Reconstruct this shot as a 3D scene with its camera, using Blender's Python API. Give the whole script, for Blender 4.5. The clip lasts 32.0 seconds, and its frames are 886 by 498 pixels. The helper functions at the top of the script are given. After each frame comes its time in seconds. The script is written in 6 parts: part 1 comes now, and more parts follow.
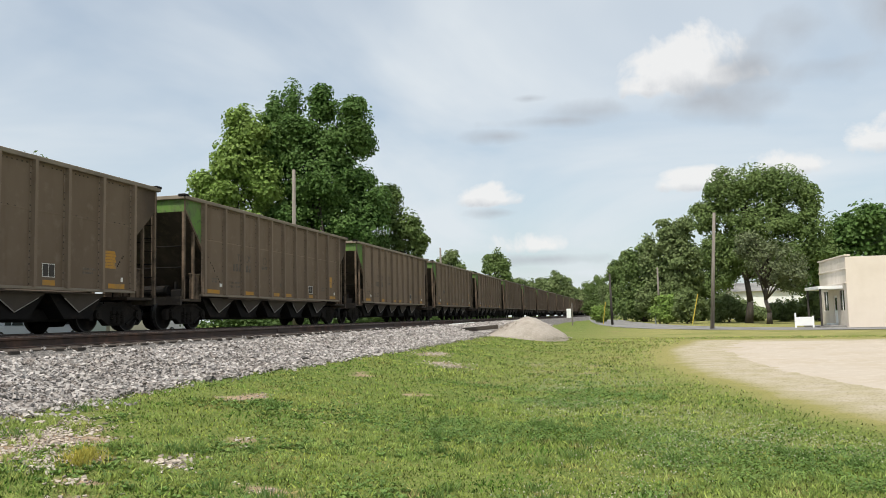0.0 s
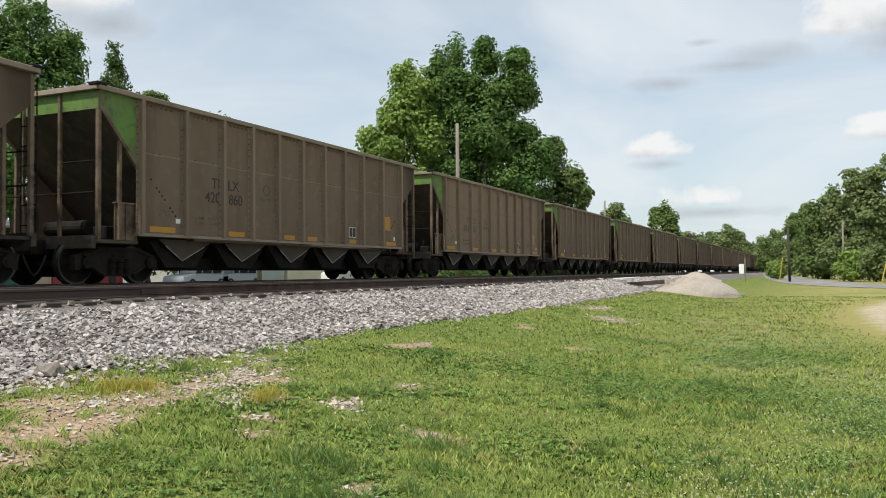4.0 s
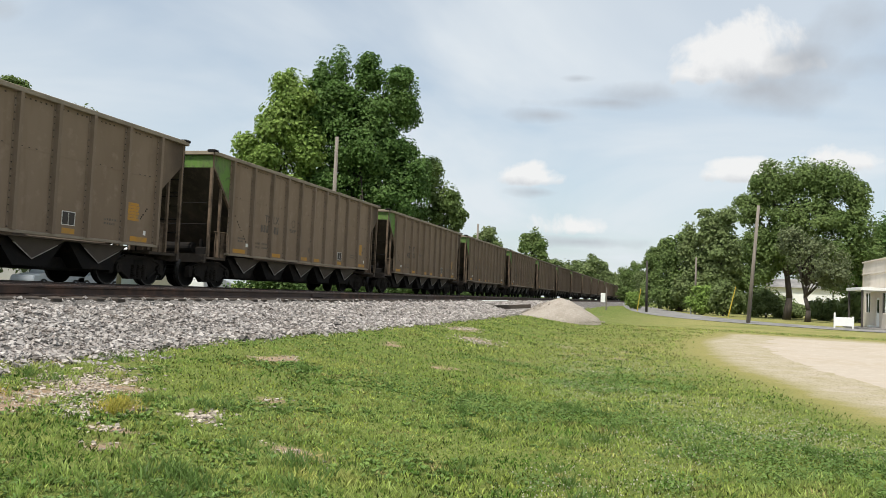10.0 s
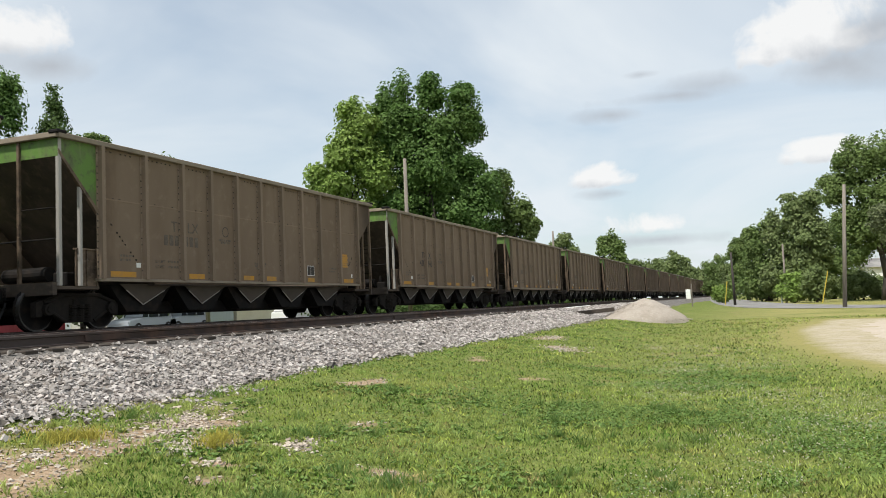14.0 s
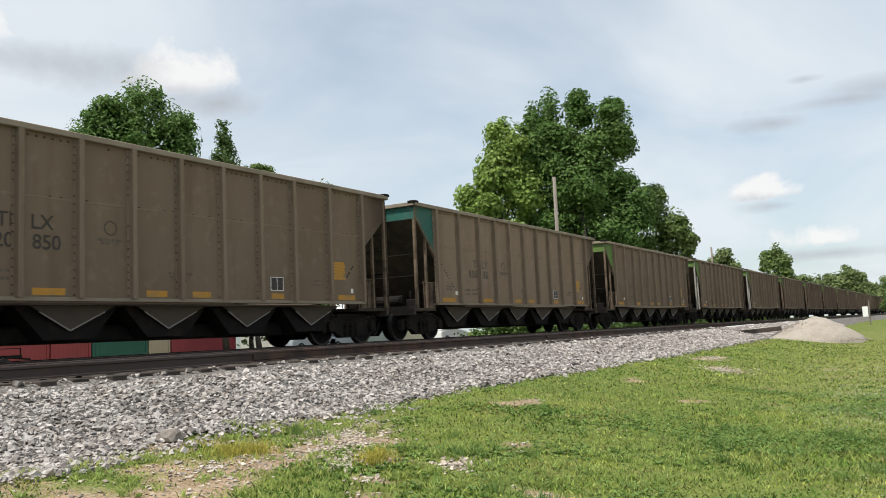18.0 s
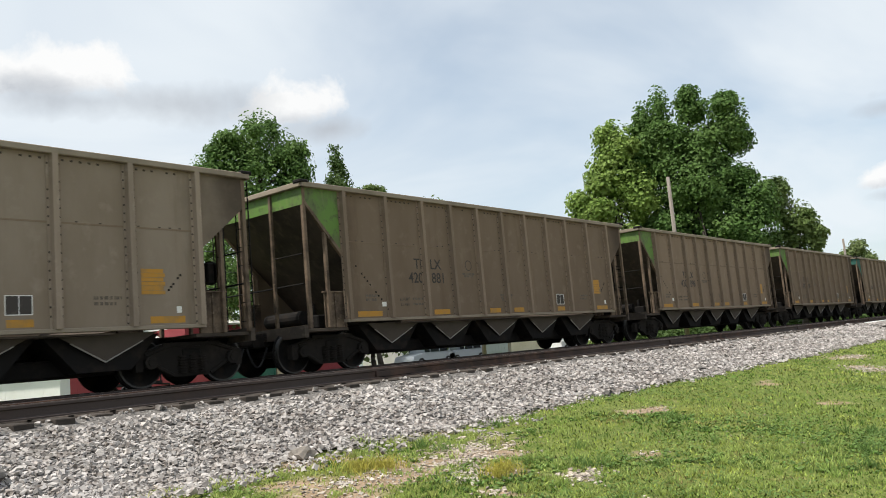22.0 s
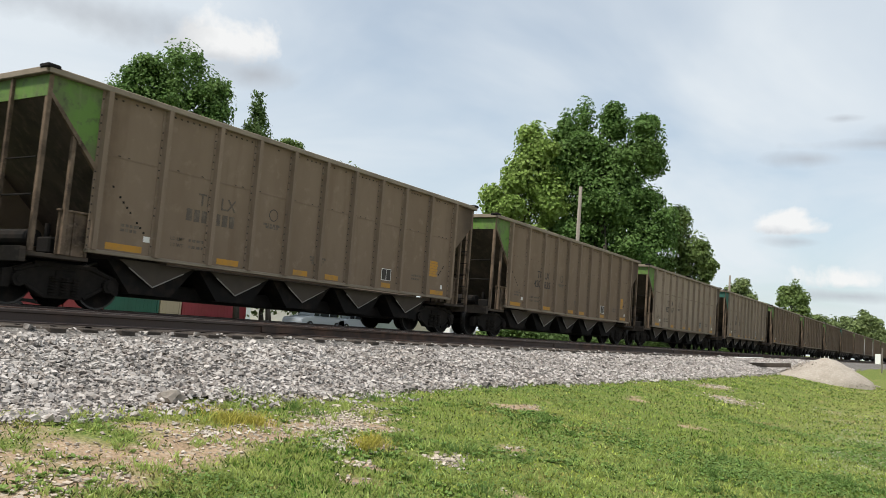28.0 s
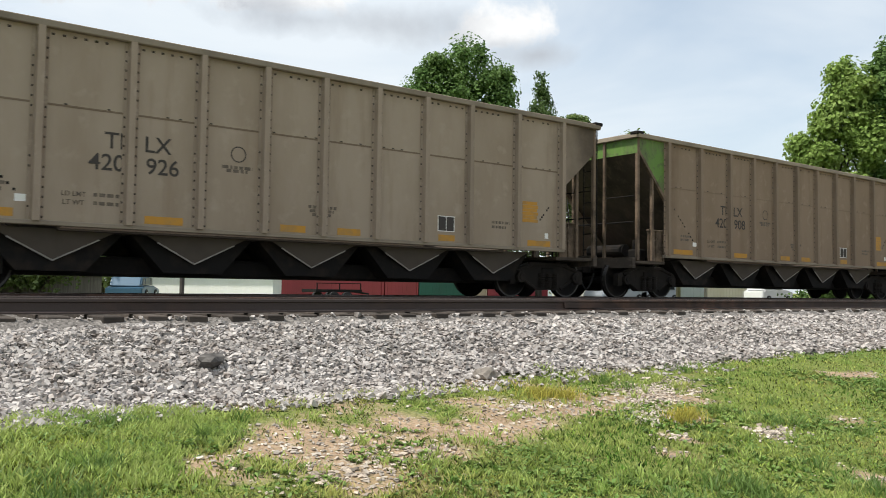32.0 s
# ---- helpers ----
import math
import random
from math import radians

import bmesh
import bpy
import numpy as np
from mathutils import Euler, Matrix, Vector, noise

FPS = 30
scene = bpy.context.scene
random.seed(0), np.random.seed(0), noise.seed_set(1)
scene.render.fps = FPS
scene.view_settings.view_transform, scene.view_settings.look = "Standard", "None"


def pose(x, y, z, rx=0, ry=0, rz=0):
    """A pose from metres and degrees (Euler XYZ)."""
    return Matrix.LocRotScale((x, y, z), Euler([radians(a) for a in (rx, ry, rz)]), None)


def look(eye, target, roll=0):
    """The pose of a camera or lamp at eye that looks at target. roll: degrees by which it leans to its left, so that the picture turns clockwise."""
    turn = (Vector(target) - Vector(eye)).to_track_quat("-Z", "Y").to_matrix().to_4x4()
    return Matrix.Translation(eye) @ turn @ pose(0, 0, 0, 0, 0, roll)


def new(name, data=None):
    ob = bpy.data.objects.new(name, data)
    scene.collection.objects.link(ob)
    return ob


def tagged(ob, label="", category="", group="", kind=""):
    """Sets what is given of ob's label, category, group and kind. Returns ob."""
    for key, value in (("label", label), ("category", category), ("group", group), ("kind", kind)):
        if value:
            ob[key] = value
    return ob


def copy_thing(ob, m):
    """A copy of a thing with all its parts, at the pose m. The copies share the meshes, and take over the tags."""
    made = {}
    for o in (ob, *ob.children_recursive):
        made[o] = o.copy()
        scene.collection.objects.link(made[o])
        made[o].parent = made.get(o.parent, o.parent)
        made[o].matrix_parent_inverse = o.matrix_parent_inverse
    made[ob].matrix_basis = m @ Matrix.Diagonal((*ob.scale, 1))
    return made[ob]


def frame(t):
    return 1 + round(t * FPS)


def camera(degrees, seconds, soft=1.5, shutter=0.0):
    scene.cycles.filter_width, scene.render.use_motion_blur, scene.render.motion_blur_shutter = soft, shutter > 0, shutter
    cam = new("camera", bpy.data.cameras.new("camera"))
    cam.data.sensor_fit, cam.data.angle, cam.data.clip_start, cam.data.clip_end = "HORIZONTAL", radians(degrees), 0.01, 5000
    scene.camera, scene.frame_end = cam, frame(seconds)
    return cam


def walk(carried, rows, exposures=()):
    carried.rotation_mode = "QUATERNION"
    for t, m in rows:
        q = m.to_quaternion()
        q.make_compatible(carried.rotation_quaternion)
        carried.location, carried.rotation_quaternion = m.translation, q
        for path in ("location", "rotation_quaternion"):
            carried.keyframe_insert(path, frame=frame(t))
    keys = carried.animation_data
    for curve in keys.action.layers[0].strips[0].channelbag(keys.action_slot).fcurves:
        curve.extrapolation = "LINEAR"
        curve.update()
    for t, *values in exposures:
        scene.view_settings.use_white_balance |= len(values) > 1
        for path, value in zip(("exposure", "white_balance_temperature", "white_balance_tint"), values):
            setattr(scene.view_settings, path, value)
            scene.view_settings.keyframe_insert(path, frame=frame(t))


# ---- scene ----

# x: away from the tracks, y: along the tracks, z: up; the camera's ground is z = 0
cam = camera(56.87, 32.0, soft=0.65, shutter=0.07)
EYE = 1.55
# seconds, then the camera's turn in degrees about x, y, z
ROWS = [
    (0, 94.81, 1.29, 12.92),
    (0.5, 93.82, 1.63, 13.78),
    (1, 93.27, 2.55, 15.40),
    (1.5, 93.31, 2.54, 17.22),
    (2, 93.92, 3.64, 18.93),
    (2.5, 93.99, 2.87, 19.81),
    (3, 93.63, 3.02, 20.88),
    (3.5, 92.48, 1.89, 22.59),
    (5.5, 90.67, -1.72, 27.88),
    (6, 97.55, -1.70, 30.58),
    (6.5, 96.16, -0.00, 28.42),
    (7, 92.35, -0.19, 33.38),
    (7.5, 90.92, -0.79, 27.70),
    (8, 89.22, -1.43, 20.46),
    (8.5, 90.84, -1.40, 15.10),
    (9, 93.40, -1.86, 13.11),
    (9.5, 94.13, -2.84, 14.15),
    (10, 93.03, -2.51, 15.25),
    (10.5, 92.60, -2.86, 15.86),
    (11, 93.13, -3.03, 17.02),
    (11.5, 93.62, -1.30, 18.63),
    (12, 94.11, -1.01, 19.35),
    (12.5, 93.49, -1.60, 19.91),
    (13, 93.24, -0.31, 21.23),
    (13.5, 93.19, 2.61, 21.27),
    (14, 94.01, 2.44, 20.88),
    (14.5, 95.41, 1.79, 21.74),
    (15, 96.89, 0.76, 23.44),
    (15.5, 98.36, 0.98, 28.58),
    (17.5, 95.73, 1.65, 27.42),
    (18, 95.85, 2.61, 31.47),
    (18.5, 96.08, 2.95, 36.27),
    (19, 96.22, 2.46, 37.05),
    (19.5, 96.88, 2.50, 35.09),
    (20, 97.56, 2.96, 34.57),
    (20.5, 98.14, 4.70, 36.99),
    (21, 97.33, 5.40, 38.95),
    (21.5, 97.45, 5.23, 39.21),
    (22, 97.22, 5.02, 39.74),
    (22.5, 95.59, 5.13, 45.20),
    (23, 93.66, 4.15, 49.77),
    (23.5, 91.86, 2.86, 50.41),
    (24, 90.38, 2.55, 49.31),
    (24.5, 89.03, 1.77, 47.35),
    (25, 90.30, 1.63, 42.62),
    (25.5, 93.90, 0.65, 42.14),
    (26, 96.63, -1.67, 37.76),
    (26.5, 97.54, -1.59, 33.56),
    (28.5, 94.52, -4.86, 32.51),
    (29, 93.11, -3.44, 34.45),
    (29.5, 91.03, -2.81, 34.52),
    (30, 91.16, -0.98, 38.33),
    (30.5, 92.66, -1.49, 43.76),
    (31, 93.15, -2.16, 47.52),
    (31.5, 93.26, -1.40, 49.75),
    (32, 92.75, -0.78, 52.89),
]

walk(cam, [(t, pose(0, 0, EYE, rx, ry, rz)) for t, rx, ry, rz in ROWS], [(0, 0.0), (3.5, 0.02), (5.5, 0.2), (6.2, 0.2), (7, 0.08), (8, 0.1), (10, 0.03), (15, 0.10), (18, 0.09), (19, 0.22), (20, 0.15), (22, 0.17), (23, 0.17), (24, 0.3), (25, 0.38), (26, 0.04), (29, 0.1), (31, 0.17), (32, 0.24)])

# ---------------------------------------------------------------- plan
TRACK_NEAR, TRACK_TRAIN, GAUGE = -10.75, -14.9, 0.755
RAIL = 1.38                      # top of the rails
PITCH, CAR_HALF = 16.18, 7.37    # coupled length, half a body


def smooth(a, b, v):
    k = min(1.0, max(0.0, (v - a) / (b - a)))
    return k * k * (3 - 2 * k)


def ground_z(x, y):
    """Height of the grass and the formation."""
    rise = 0.36 * smooth(12, 62, math.hypot(x, y)) * (1 if y > 0 else 0.3)
    bank = 0.52 * smooth(-1.5, -7.4, x)
    z = max(rise, bank) + 0.25 * min(rise, bank)
    if x < -6.9:
        z += 0.58 * smooth(-6.9, -9.3, x) * (1 - smooth(-17.2, -20.5, x))
    return z


# seconds and metres by which the train runs ahead of an even pull
SLIP = [(0, -0.04), (1, -0.12), (2, -0.28), (3, -0.27), (5, 0.0), (6, 0.08), (7, -0.05), (8, -0.38), (9, -0.36), (10, -0.42), (11, -0.10), (12, -0.22), (13, -0.30), (14, -0.08), (15, -0.32), (16.5, -0.15), (18, 0.08), (19, 0.13), (20, 0.0), (21, 0.16), (22, -0.11), (23, 0.18), (24, 0.34), (25, 0.20), (26, 0.13), (27.5, 0.06), (29, 0.0), (30, 0.03), (31, 0.01), (32, -0.38)]


def train_y(t):
    """Near corner of the reference car along the track."""
    slip = SLIP[-1][1]
    for (t0, s0), (t1, s1) in zip(SLIP, SLIP[1:]):
        if t0 <= t < t1:
            slip = s0 + (s1 - s0) * smooth(t0, t1, t)
    return 22.62 + 9.544 * t + 0.01173 * t * t + slip


# ---------------------------------------------------------------- light
SUN_AZ, SUN_EL = 196.0, 60.0     # degrees clockwise from +y, and up


def node(nt, kind, **values):
    n = nt.nodes.new(kind)
    for k, v in values.items():
        if k in n.inputs:
            n.inputs[k].default_value = v
    return n


def build_world():
    w = bpy.data.worlds.new("sky")
    scene.world = w
    w.use_nodes = True
    nt = w.node_tree
    nt.nodes.clear()
    L = nt.links.new
    out = nt.nodes.new("ShaderNodeOutputWorld")
    bg = nt.nodes.new("ShaderNodeBackground")
    bg.inputs["Strength"].default_value = 0.12
    L(bg.outputs[0], out.inputs[0])
    sky = nt.nodes.new("ShaderNodeTexSky")
    sky.sky_type = "NISHITA"
    sky.sun_disc = False
    sky.sun_elevation = radians(SUN_EL)
    sky.sun_rotation = radians(SUN_AZ)
    sky.air_density, sky.dust_density, sky.ozone_density = 1.0, 1.6, 1.0
    geo = nt.nodes.new("ShaderNodeTexCoord")
    sep = nt.nodes.new("ShaderNodeSeparateXYZ")
    L(geo.outputs["Generated"], sep.inputs[0])

    def calc(op, a, b=None, c=None, clamp=False):
        n = nt.nodes.new("ShaderNodeMath")
        n.operation, n.use_clamp = op, clamp
        for i, v in enumerate((a, b, c)):
            if v is None:
                continue
            if isinstance(v, (int, float)):
                n.inputs[i].default_value = v
            else:
                L(v, n.inputs[i])
        return n.outputs[0]

    # flat cloud layer: the direction over its height
    up = calc("MAXIMUM", sep.outputs[2], 0.03)
    px, py = calc("DIVIDE", sep.outputs[0], calc("ADD", up, 0.25)), calc("DIVIDE", sep.outputs[1], calc("ADD", up, 0.25))
    flat = nt.nodes.new("ShaderNodeCombineXYZ")
    L(px, flat.inputs[0]), L(py, flat.inputs[1])
    veil = node(nt, "ShaderNodeTexNoise", Scale=1.15, Detail=5.0, Roughness=0.5, Distortion=0.6)
    L(flat.outputs[0], veil.inputs["Vector"])
    ramp = nt.nodes.new("ShaderNodeValToRGB")
    ramp.color_ramp.elements[0].position, ramp.color_ramp.elements[0].color = 0.34, (0.46, 0.46, 0.46, 1)
    ramp.color_ramp.elements[1].position, ramp.color_ramp.elements[1].color = 0.62, (0.93, 0.93, 0.93, 1)
    L(veil.outputs[0], ramp.inputs[0])
    tint = nt.nodes.new("ShaderNodeMix")
    tint.data_type, tint.blend_type = "RGBA", "MULTIPLY"
    tint.inputs[0].default_value = 1.0
    tint.inputs[7].default_value = (1.0, 1.12, 1.1, 1)
    L(sky.outputs[0], tint.inputs[6])
    mixv = nt.nodes.new("ShaderNodeMix")
    mixv.data_type = "RGBA"
    L(ramp.outputs[0], mixv.inputs[0])
    L(tint.outputs[2], mixv.inputs[6])
    mixv.inputs[7].default_value = (6.3, 6.75, 7.1, 1)

    # cumulus: heading, slope, half width, half height, noise offset
    head = calc("ARCTAN2", sep.outputs[0], sep.outputs[1])
    flatlen = calc("SQRT", calc("ADD", calc("MULTIPLY", sep.outputs[0], sep.outputs[0]), calc("MULTIPLY", sep.outputs[1], sep.outputs[1])))
    slope = calc("DIVIDE", sep.outputs[2], calc("MAXIMUM", flatlen, 0.05))
    puff = node(nt, "ShaderNodeTexNoise", Scale=9.0, Detail=9.0, Roughness=0.6, Distortion=0.3)
    L(geo.outputs["Generated"], puff.inputs["Vector"])
    wob = calc("MULTIPLY", calc("SUBTRACT", puff.outputs[0], 0.5), 4.2)
    light, dark = None, None
    clouds = [(4.0, .285, 3.8, .044), (2.0, .272, 2.4, .022), (6.6, .275, 2.4, .022), (19.0, .39, 6.0, .05), (-9.2, .143, 2.2, .014), (-6.0, .085, 3.3, .020), (4.5, .150, 2.3, .014),
              (11.4, .163, 2.2, .018), (15.6, .182, 2.4, .025), (-48.6, .318, 3.4, .038), (-62.5, .36, 7.0, .045), (-76, .36, 9.0, .06), (22, .21, 4.0, .03), (36, .3, 9.0, .06), (60, .25, 12, .07), (-110, .3, 14, .07), (100, .35, 15, .08), (150, .3, 16, .08), (-160, .28, 14, .06)]
    for h, s, w2, h2 in clouds:
        dx = calc("DIVIDE", calc("SUBTRACT", head, radians(h)), radians(w2))
        dz = calc("DIVIDE", calc("SUBTRACT", slope, s), h2)
        low = calc("MULTIPLY", calc("MINIMUM", dz, 0.0), 1.6)     # flatter below
        dz2 = calc("ADD", calc("MAXIMUM", dz, 0.0), low)
        rad = calc("SQRT", calc("ADD", calc("MULTIPLY", dx, dx), calc("MULTIPLY", dz2, dz2)))
        body = calc("MULTIPLY", calc("SUBTRACT", calc("ADD", 1.0, wob), rad), 2.1, clamp=True)
        shade = calc("MULTIPLY", body, calc("MULTIPLY", calc("SUBTRACT", calc("MULTIPLY", wob, 0.6), calc("ADD", dz, 0.05)), 1.3, clamp=True), clamp=True)
        light = body if light is None else calc("MAXIMUM", light, body)
        dark = shade if dark is None else calc("MAXIMUM", dark, shade)
    white = nt.nodes.new("ShaderNodeMix")
    white.data_type = "RGBA"
    L(calc("MULTIPLY", light, 0.85), white.inputs[0])
    L(mixv.outputs[2], white.inputs[6])
    white.inputs[7].default_value = (7.5, 7.45, 7.35, 1)
    grey = nt.nodes.new("ShaderNodeMix")
    grey.data_type = "RGBA"
    L(calc("MULTIPLY", dark, 0.9), grey.inputs[0])
    L(white.outputs[2], grey.inputs[6])
    grey.inputs[7].default_value = (4.3, 4.6, 5.0, 1)
    # broad grey undersides
    soft = node(nt, "ShaderNodeTexNoise", Scale=6.0, Detail=6.0, Roughness=0.55)
    L(geo.outputs["Generated"], soft.inputs["Vector"])
    ragged = calc("MULTIPLY", calc("SUBTRACT", soft.outputs[0], 0.5), 4.6)
    under = None
    for h, s, w2, h2 in ((4.8, .248, 6.0, .026), (8.6, .285, 3.0, .030), (11.5, .320, 5.5, .045), (17.0, .33, 6.0, .05), (-1.5, .248, 5.0, .020), (-4.4, .238, 5.0, .010), (-6.4, .268, 1.6, .006), (13.5, .272, 5.0, .022), (-9.0, .127, 2.6, .008), (-5.8, .068, 3.0, .007), (-46.5, .288, 3.2, .020), (-62, .325, 9.0, .025), (-8.6, .222, 2.6, .010)):
        dx = calc("DIVIDE", calc("SUBTRACT", head, radians(h)), radians(w2))
        dz = calc("DIVIDE", calc("SUBTRACT", slope, s), h2)
        rad = calc("SQRT", calc("ADD", calc("MULTIPLY", dx, dx), calc("MULTIPLY", dz, dz)))
        b3 = calc("MULTIPLY", calc("SUBTRACT", calc("ADD", 1.1, ragged), rad), 0.75, clamp=True)
        under = b3 if under is None else calc("MAXIMUM", under, b3)
    low = nt.nodes.new("ShaderNodeMix")
    low.data_type = "RGBA"
    L(calc("MULTIPLY", under, 0.9), low.inputs[0])
    L(grey.outputs[2], low.inputs[6])
    low.inputs[7].default_value = (3.75, 4.0, 4.35, 1)
    L(low.outputs[2], bg.inputs["Color"])
    sun = new("sun", bpy.data.lights.new("sun", "SUN"))
    sun.data.energy, sun.data.angle, sun.data.color = 4.1, radians(2.5), (1.0, 0.95, 0.86)
    a, e = radians(SUN_AZ), radians(SUN_EL)
    sun.matrix_world = look((math.sin(a) * math.cos(e) * 50, math.cos(a) * math.cos(e) * 50, math.sin(e) * 50), (0, 0, 0))


build_world()


# ---------------------------------------------------------------- materials
def material(name, base, rough=0.8, metal=0.0, spots=(), bump=0.0, bump_scale=30.0, vary=0.0, translucent=0.0, island=0.0, spec=0.4):
    """spots: (scale, colour, low, high, detail) layers of noise over the base colour, in metres. vary: by object, island: by loose piece."""
    m = bpy.data.materials.new(name)
    m.use_nodes = True
    nt = m.node_tree
    L = nt.links.new
    b = nt.nodes["Principled BSDF"]
    b.inputs["Roughness"].default_value, b.inputs["Metallic"].default_value = rough, metal
    b.inputs["Specular IOR Level"].default_value = spec
    co = nt.nodes.new("ShaderNodeTexCoord")
    rgb = nt.nodes.new("ShaderNodeRGB")
    rgb.outputs[0].default_value = (*base, 1)
    col = rgb.outputs[0]
    for sc, c, lo, hi, det in spots:
        n = node(nt, "ShaderNodeTexNoise", Scale=1.0, Detail=det, Roughness=0.6)
        mp = nt.nodes.new("ShaderNodeMapping")
        mp.inputs["Scale"].default_value = sc if isinstance(sc, tuple) else (sc, sc, sc)
        L(co.outputs["Object"], mp.inputs[0])
        L(mp.outputs[0], n.inputs["Vector"])
        r = nt.nodes.new("ShaderNodeMapRange")
        r.inputs[1].default_value, r.inputs[2].default_value = lo, hi
        L(n.outputs[0], r.inputs[0])
        mx = nt.nodes.new("ShaderNodeMix")
        mx.data_type = "RGBA"
        L(r.outputs[0], mx.inputs[0])
        L(col, mx.inputs[6])
        mx.inputs[7].default_value = (*c, 1)
        col = mx.outputs[2]
    for kind, amount, sock in (("ShaderNodeObjectInfo", vary, "Random"), ("ShaderNodeNewGeometry", island, "Random Per Island")):
        if amount:
            oi = nt.nodes.new(kind)
            hs = nt.nodes.new("ShaderNodeHueSaturation")
            r = nt.nodes.new("ShaderNodeMapRange")
            r.inputs[3].default_value, r.inputs[4].default_value = 1 - amount, 1 + amount
            L(oi.outputs[sock], r.inputs[0])
            L(r.outputs[0], hs.inputs["Value"])
            L(col, hs.inputs["Color"])
            col = hs.outputs[0]
    L(col, b.inputs["Base Color"])
    if bump:
        n = node(nt, "ShaderNodeTexNoise", Scale=bump_scale, Detail=4.0)
        L(co.outputs["Object"], n.inputs["Vector"])
        bp = node(nt, "ShaderNodeBump", Strength=bump, Distance=0.02)
        L(n.outputs[0], bp.inputs["Height"])
        L(bp.outputs[0], b.inputs["Normal"])
    if translucent:
        tr = nt.nodes.new("ShaderNodeBsdfTranslucent")
        L(col, tr.inputs["Color"])
        ms = nt.nodes.new("ShaderNodeMixShader")
        ms.inputs[0].default_value = translucent
        L(b.outputs[0], ms.inputs[1])
        L(tr.outputs[0], ms.inputs[2])
        L(ms.outputs[0], nt.nodes["Material Output"].inputs[0])
    return m


M = {}
M["alu"] = material("weathered_aluminium", (0.220, 0.165, 0.119), 0.8, 0.0, [((0.9, 0.9, 0.35), (0.194, 0.143, 0.101), 0.40, 0.66, 5), ((2.2, 2.2, 0.25), (0.169, 0.120, 0.081), 0.54, 0.80, 6), (3.0, (0.272, 0.211, 0.158), 0.56, 0.82, 6)], 0.12, 5, vary=0.2, spec=0.06)
M["endalu"] = material("sooty_aluminium", (0.17, 0.125, 0.09), 0.85, 0.0, [(1.6, (0.06, 0.046, 0.036), 0.45, 0.62, 5), (9, (0.21, 0.16, 0.12), 0.56, 0.75, 4)], 0.15, 8, spec=0.06)
M["alu_pale"] = material("pale_weathered_aluminium", (0.311, 0.253, 0.195), 0.8, 0.0, [((0.9, 0.9, 0.35), (0.262, 0.207, 0.154), 0.40, 0.66, 5), ((2.2, 2.2, 0.25), (0.230, 0.174, 0.123), 0.54, 0.80, 6), (3.0, (0.345, 0.285, 0.224), 0.56, 0.82, 6)], 0.12, 5, vary=0.12, spec=0.06)
M["rib"] = material("worn_rib_paint", (0.225, 0.170, 0.124), 0.75, 0.0, [((3, 3, 0.6), (0.170, 0.124, 0.087), 0.45, 0.7, 5), (6, (0.286, 0.226, 0.173), 0.56, 0.78, 5)], 0.1, 10, vary=0.12, spec=0.1)
# slightly darker than the pale sheet, with the ribs' shade put into the tone
M["rib_pale"] = material("pale_rib_paint", (0.290, 0.232, 0.178), 0.75, 0.0, [((3, 3, 0.6), (0.220, 0.169, 0.125), 0.45, 0.7, 5), (6, (0.369, 0.308, 0.246), 0.56, 0.78, 5)], 0.1, 10, vary=0.1, spec=0.1)
M["alu_top"] = material("dusty_top_chord", (0.27, 0.225, 0.172), 0.8, 0.0, [(1.2, (0.20, 0.165, 0.125), 0.45, 0.7, 5)], 0.2, 10, vary=0.1, spec=0.15)
M["green"] = material("green_end_paint", (0.105, 0.205, 0.035), 0.65, 0.0, [(1.5, (0.10, 0.12, 0.05), 0.46, 0.66, 5), (4.5, (0.06, 0.065, 0.035), 0.52, 0.68, 6), ((5, 5, 0.6), (0.15, 0.20, 0.07), 0.58, 0.75, 4)], 0.1, 8)
M["teal"] = material("teal_end_paint", (0.016, 0.105, 0.08), 0.65, 0.0, [(1.5, (0.07, 0.12, 0.095), 0.5, 0.7, 5), (4.5, (0.035, 0.055, 0.045), 0.52, 0.68, 6)], 0.1, 8)
M["soot"] = material("sooty_slope_sheet", (0.08, 0.062, 0.048), 0.95, 0.0, [(1.1, (0.04, 0.032, 0.026), 0.42, 0.68, 5), ((6, 0.6, 6), (0.11, 0.085, 0.064), 0.52, 0.72, 5)], 0.2, 8, vary=0.15)
M["dark"] = material("dark_steel", (0.012, 0.011, 0.0105), 0.85, 0.0, [(3, (0.026, 0.02, 0.016), 0.5, 0.7, 4)], 0.2, 20, spec=0.15)
M["truck"] = material("dusty_cast_steel", (0.017, 0.0145, 0.0125), 0.88, 0.0, [(2.5, (0.028, 0.023, 0.019), 0.46, 0.68, 5), (9, (0.015, 0.013, 0.012), 0.5, 0.7, 4)], 0.25, 18, spec=0.2)
M["rivet"] = material("grimy_rivet", (0.075, 0.058, 0.044), 0.85, 0.0, [(4, (0.04, 0.032, 0.026), 0.45, 0.65, 3)])
M["steel"] = material("polished_tyre_rim", (0.06, 0.057, 0.054), 0.45, 0.6, [(5, (0.05, 0.045, 0.04), 0.5, 0.7, 3)])
M["chute"] = material("dusty_chute", (0.085, 0.07, 0.057), 0.85, 0.0, [(2, (0.07, 0.058, 0.048), 0.45, 0.7, 5)], 0.1, 10)
M["lip"] = material("bare_lip", (0.36, 0.34, 0.31), 0.6, 0.2)
M["yellow"] = material("faded_yellow_tape", (0.46, 0.225, 0.025), 0.6, 0.0, [(4, (0.30, 0.18, 0.06), 0.45, 0.7, 4)])
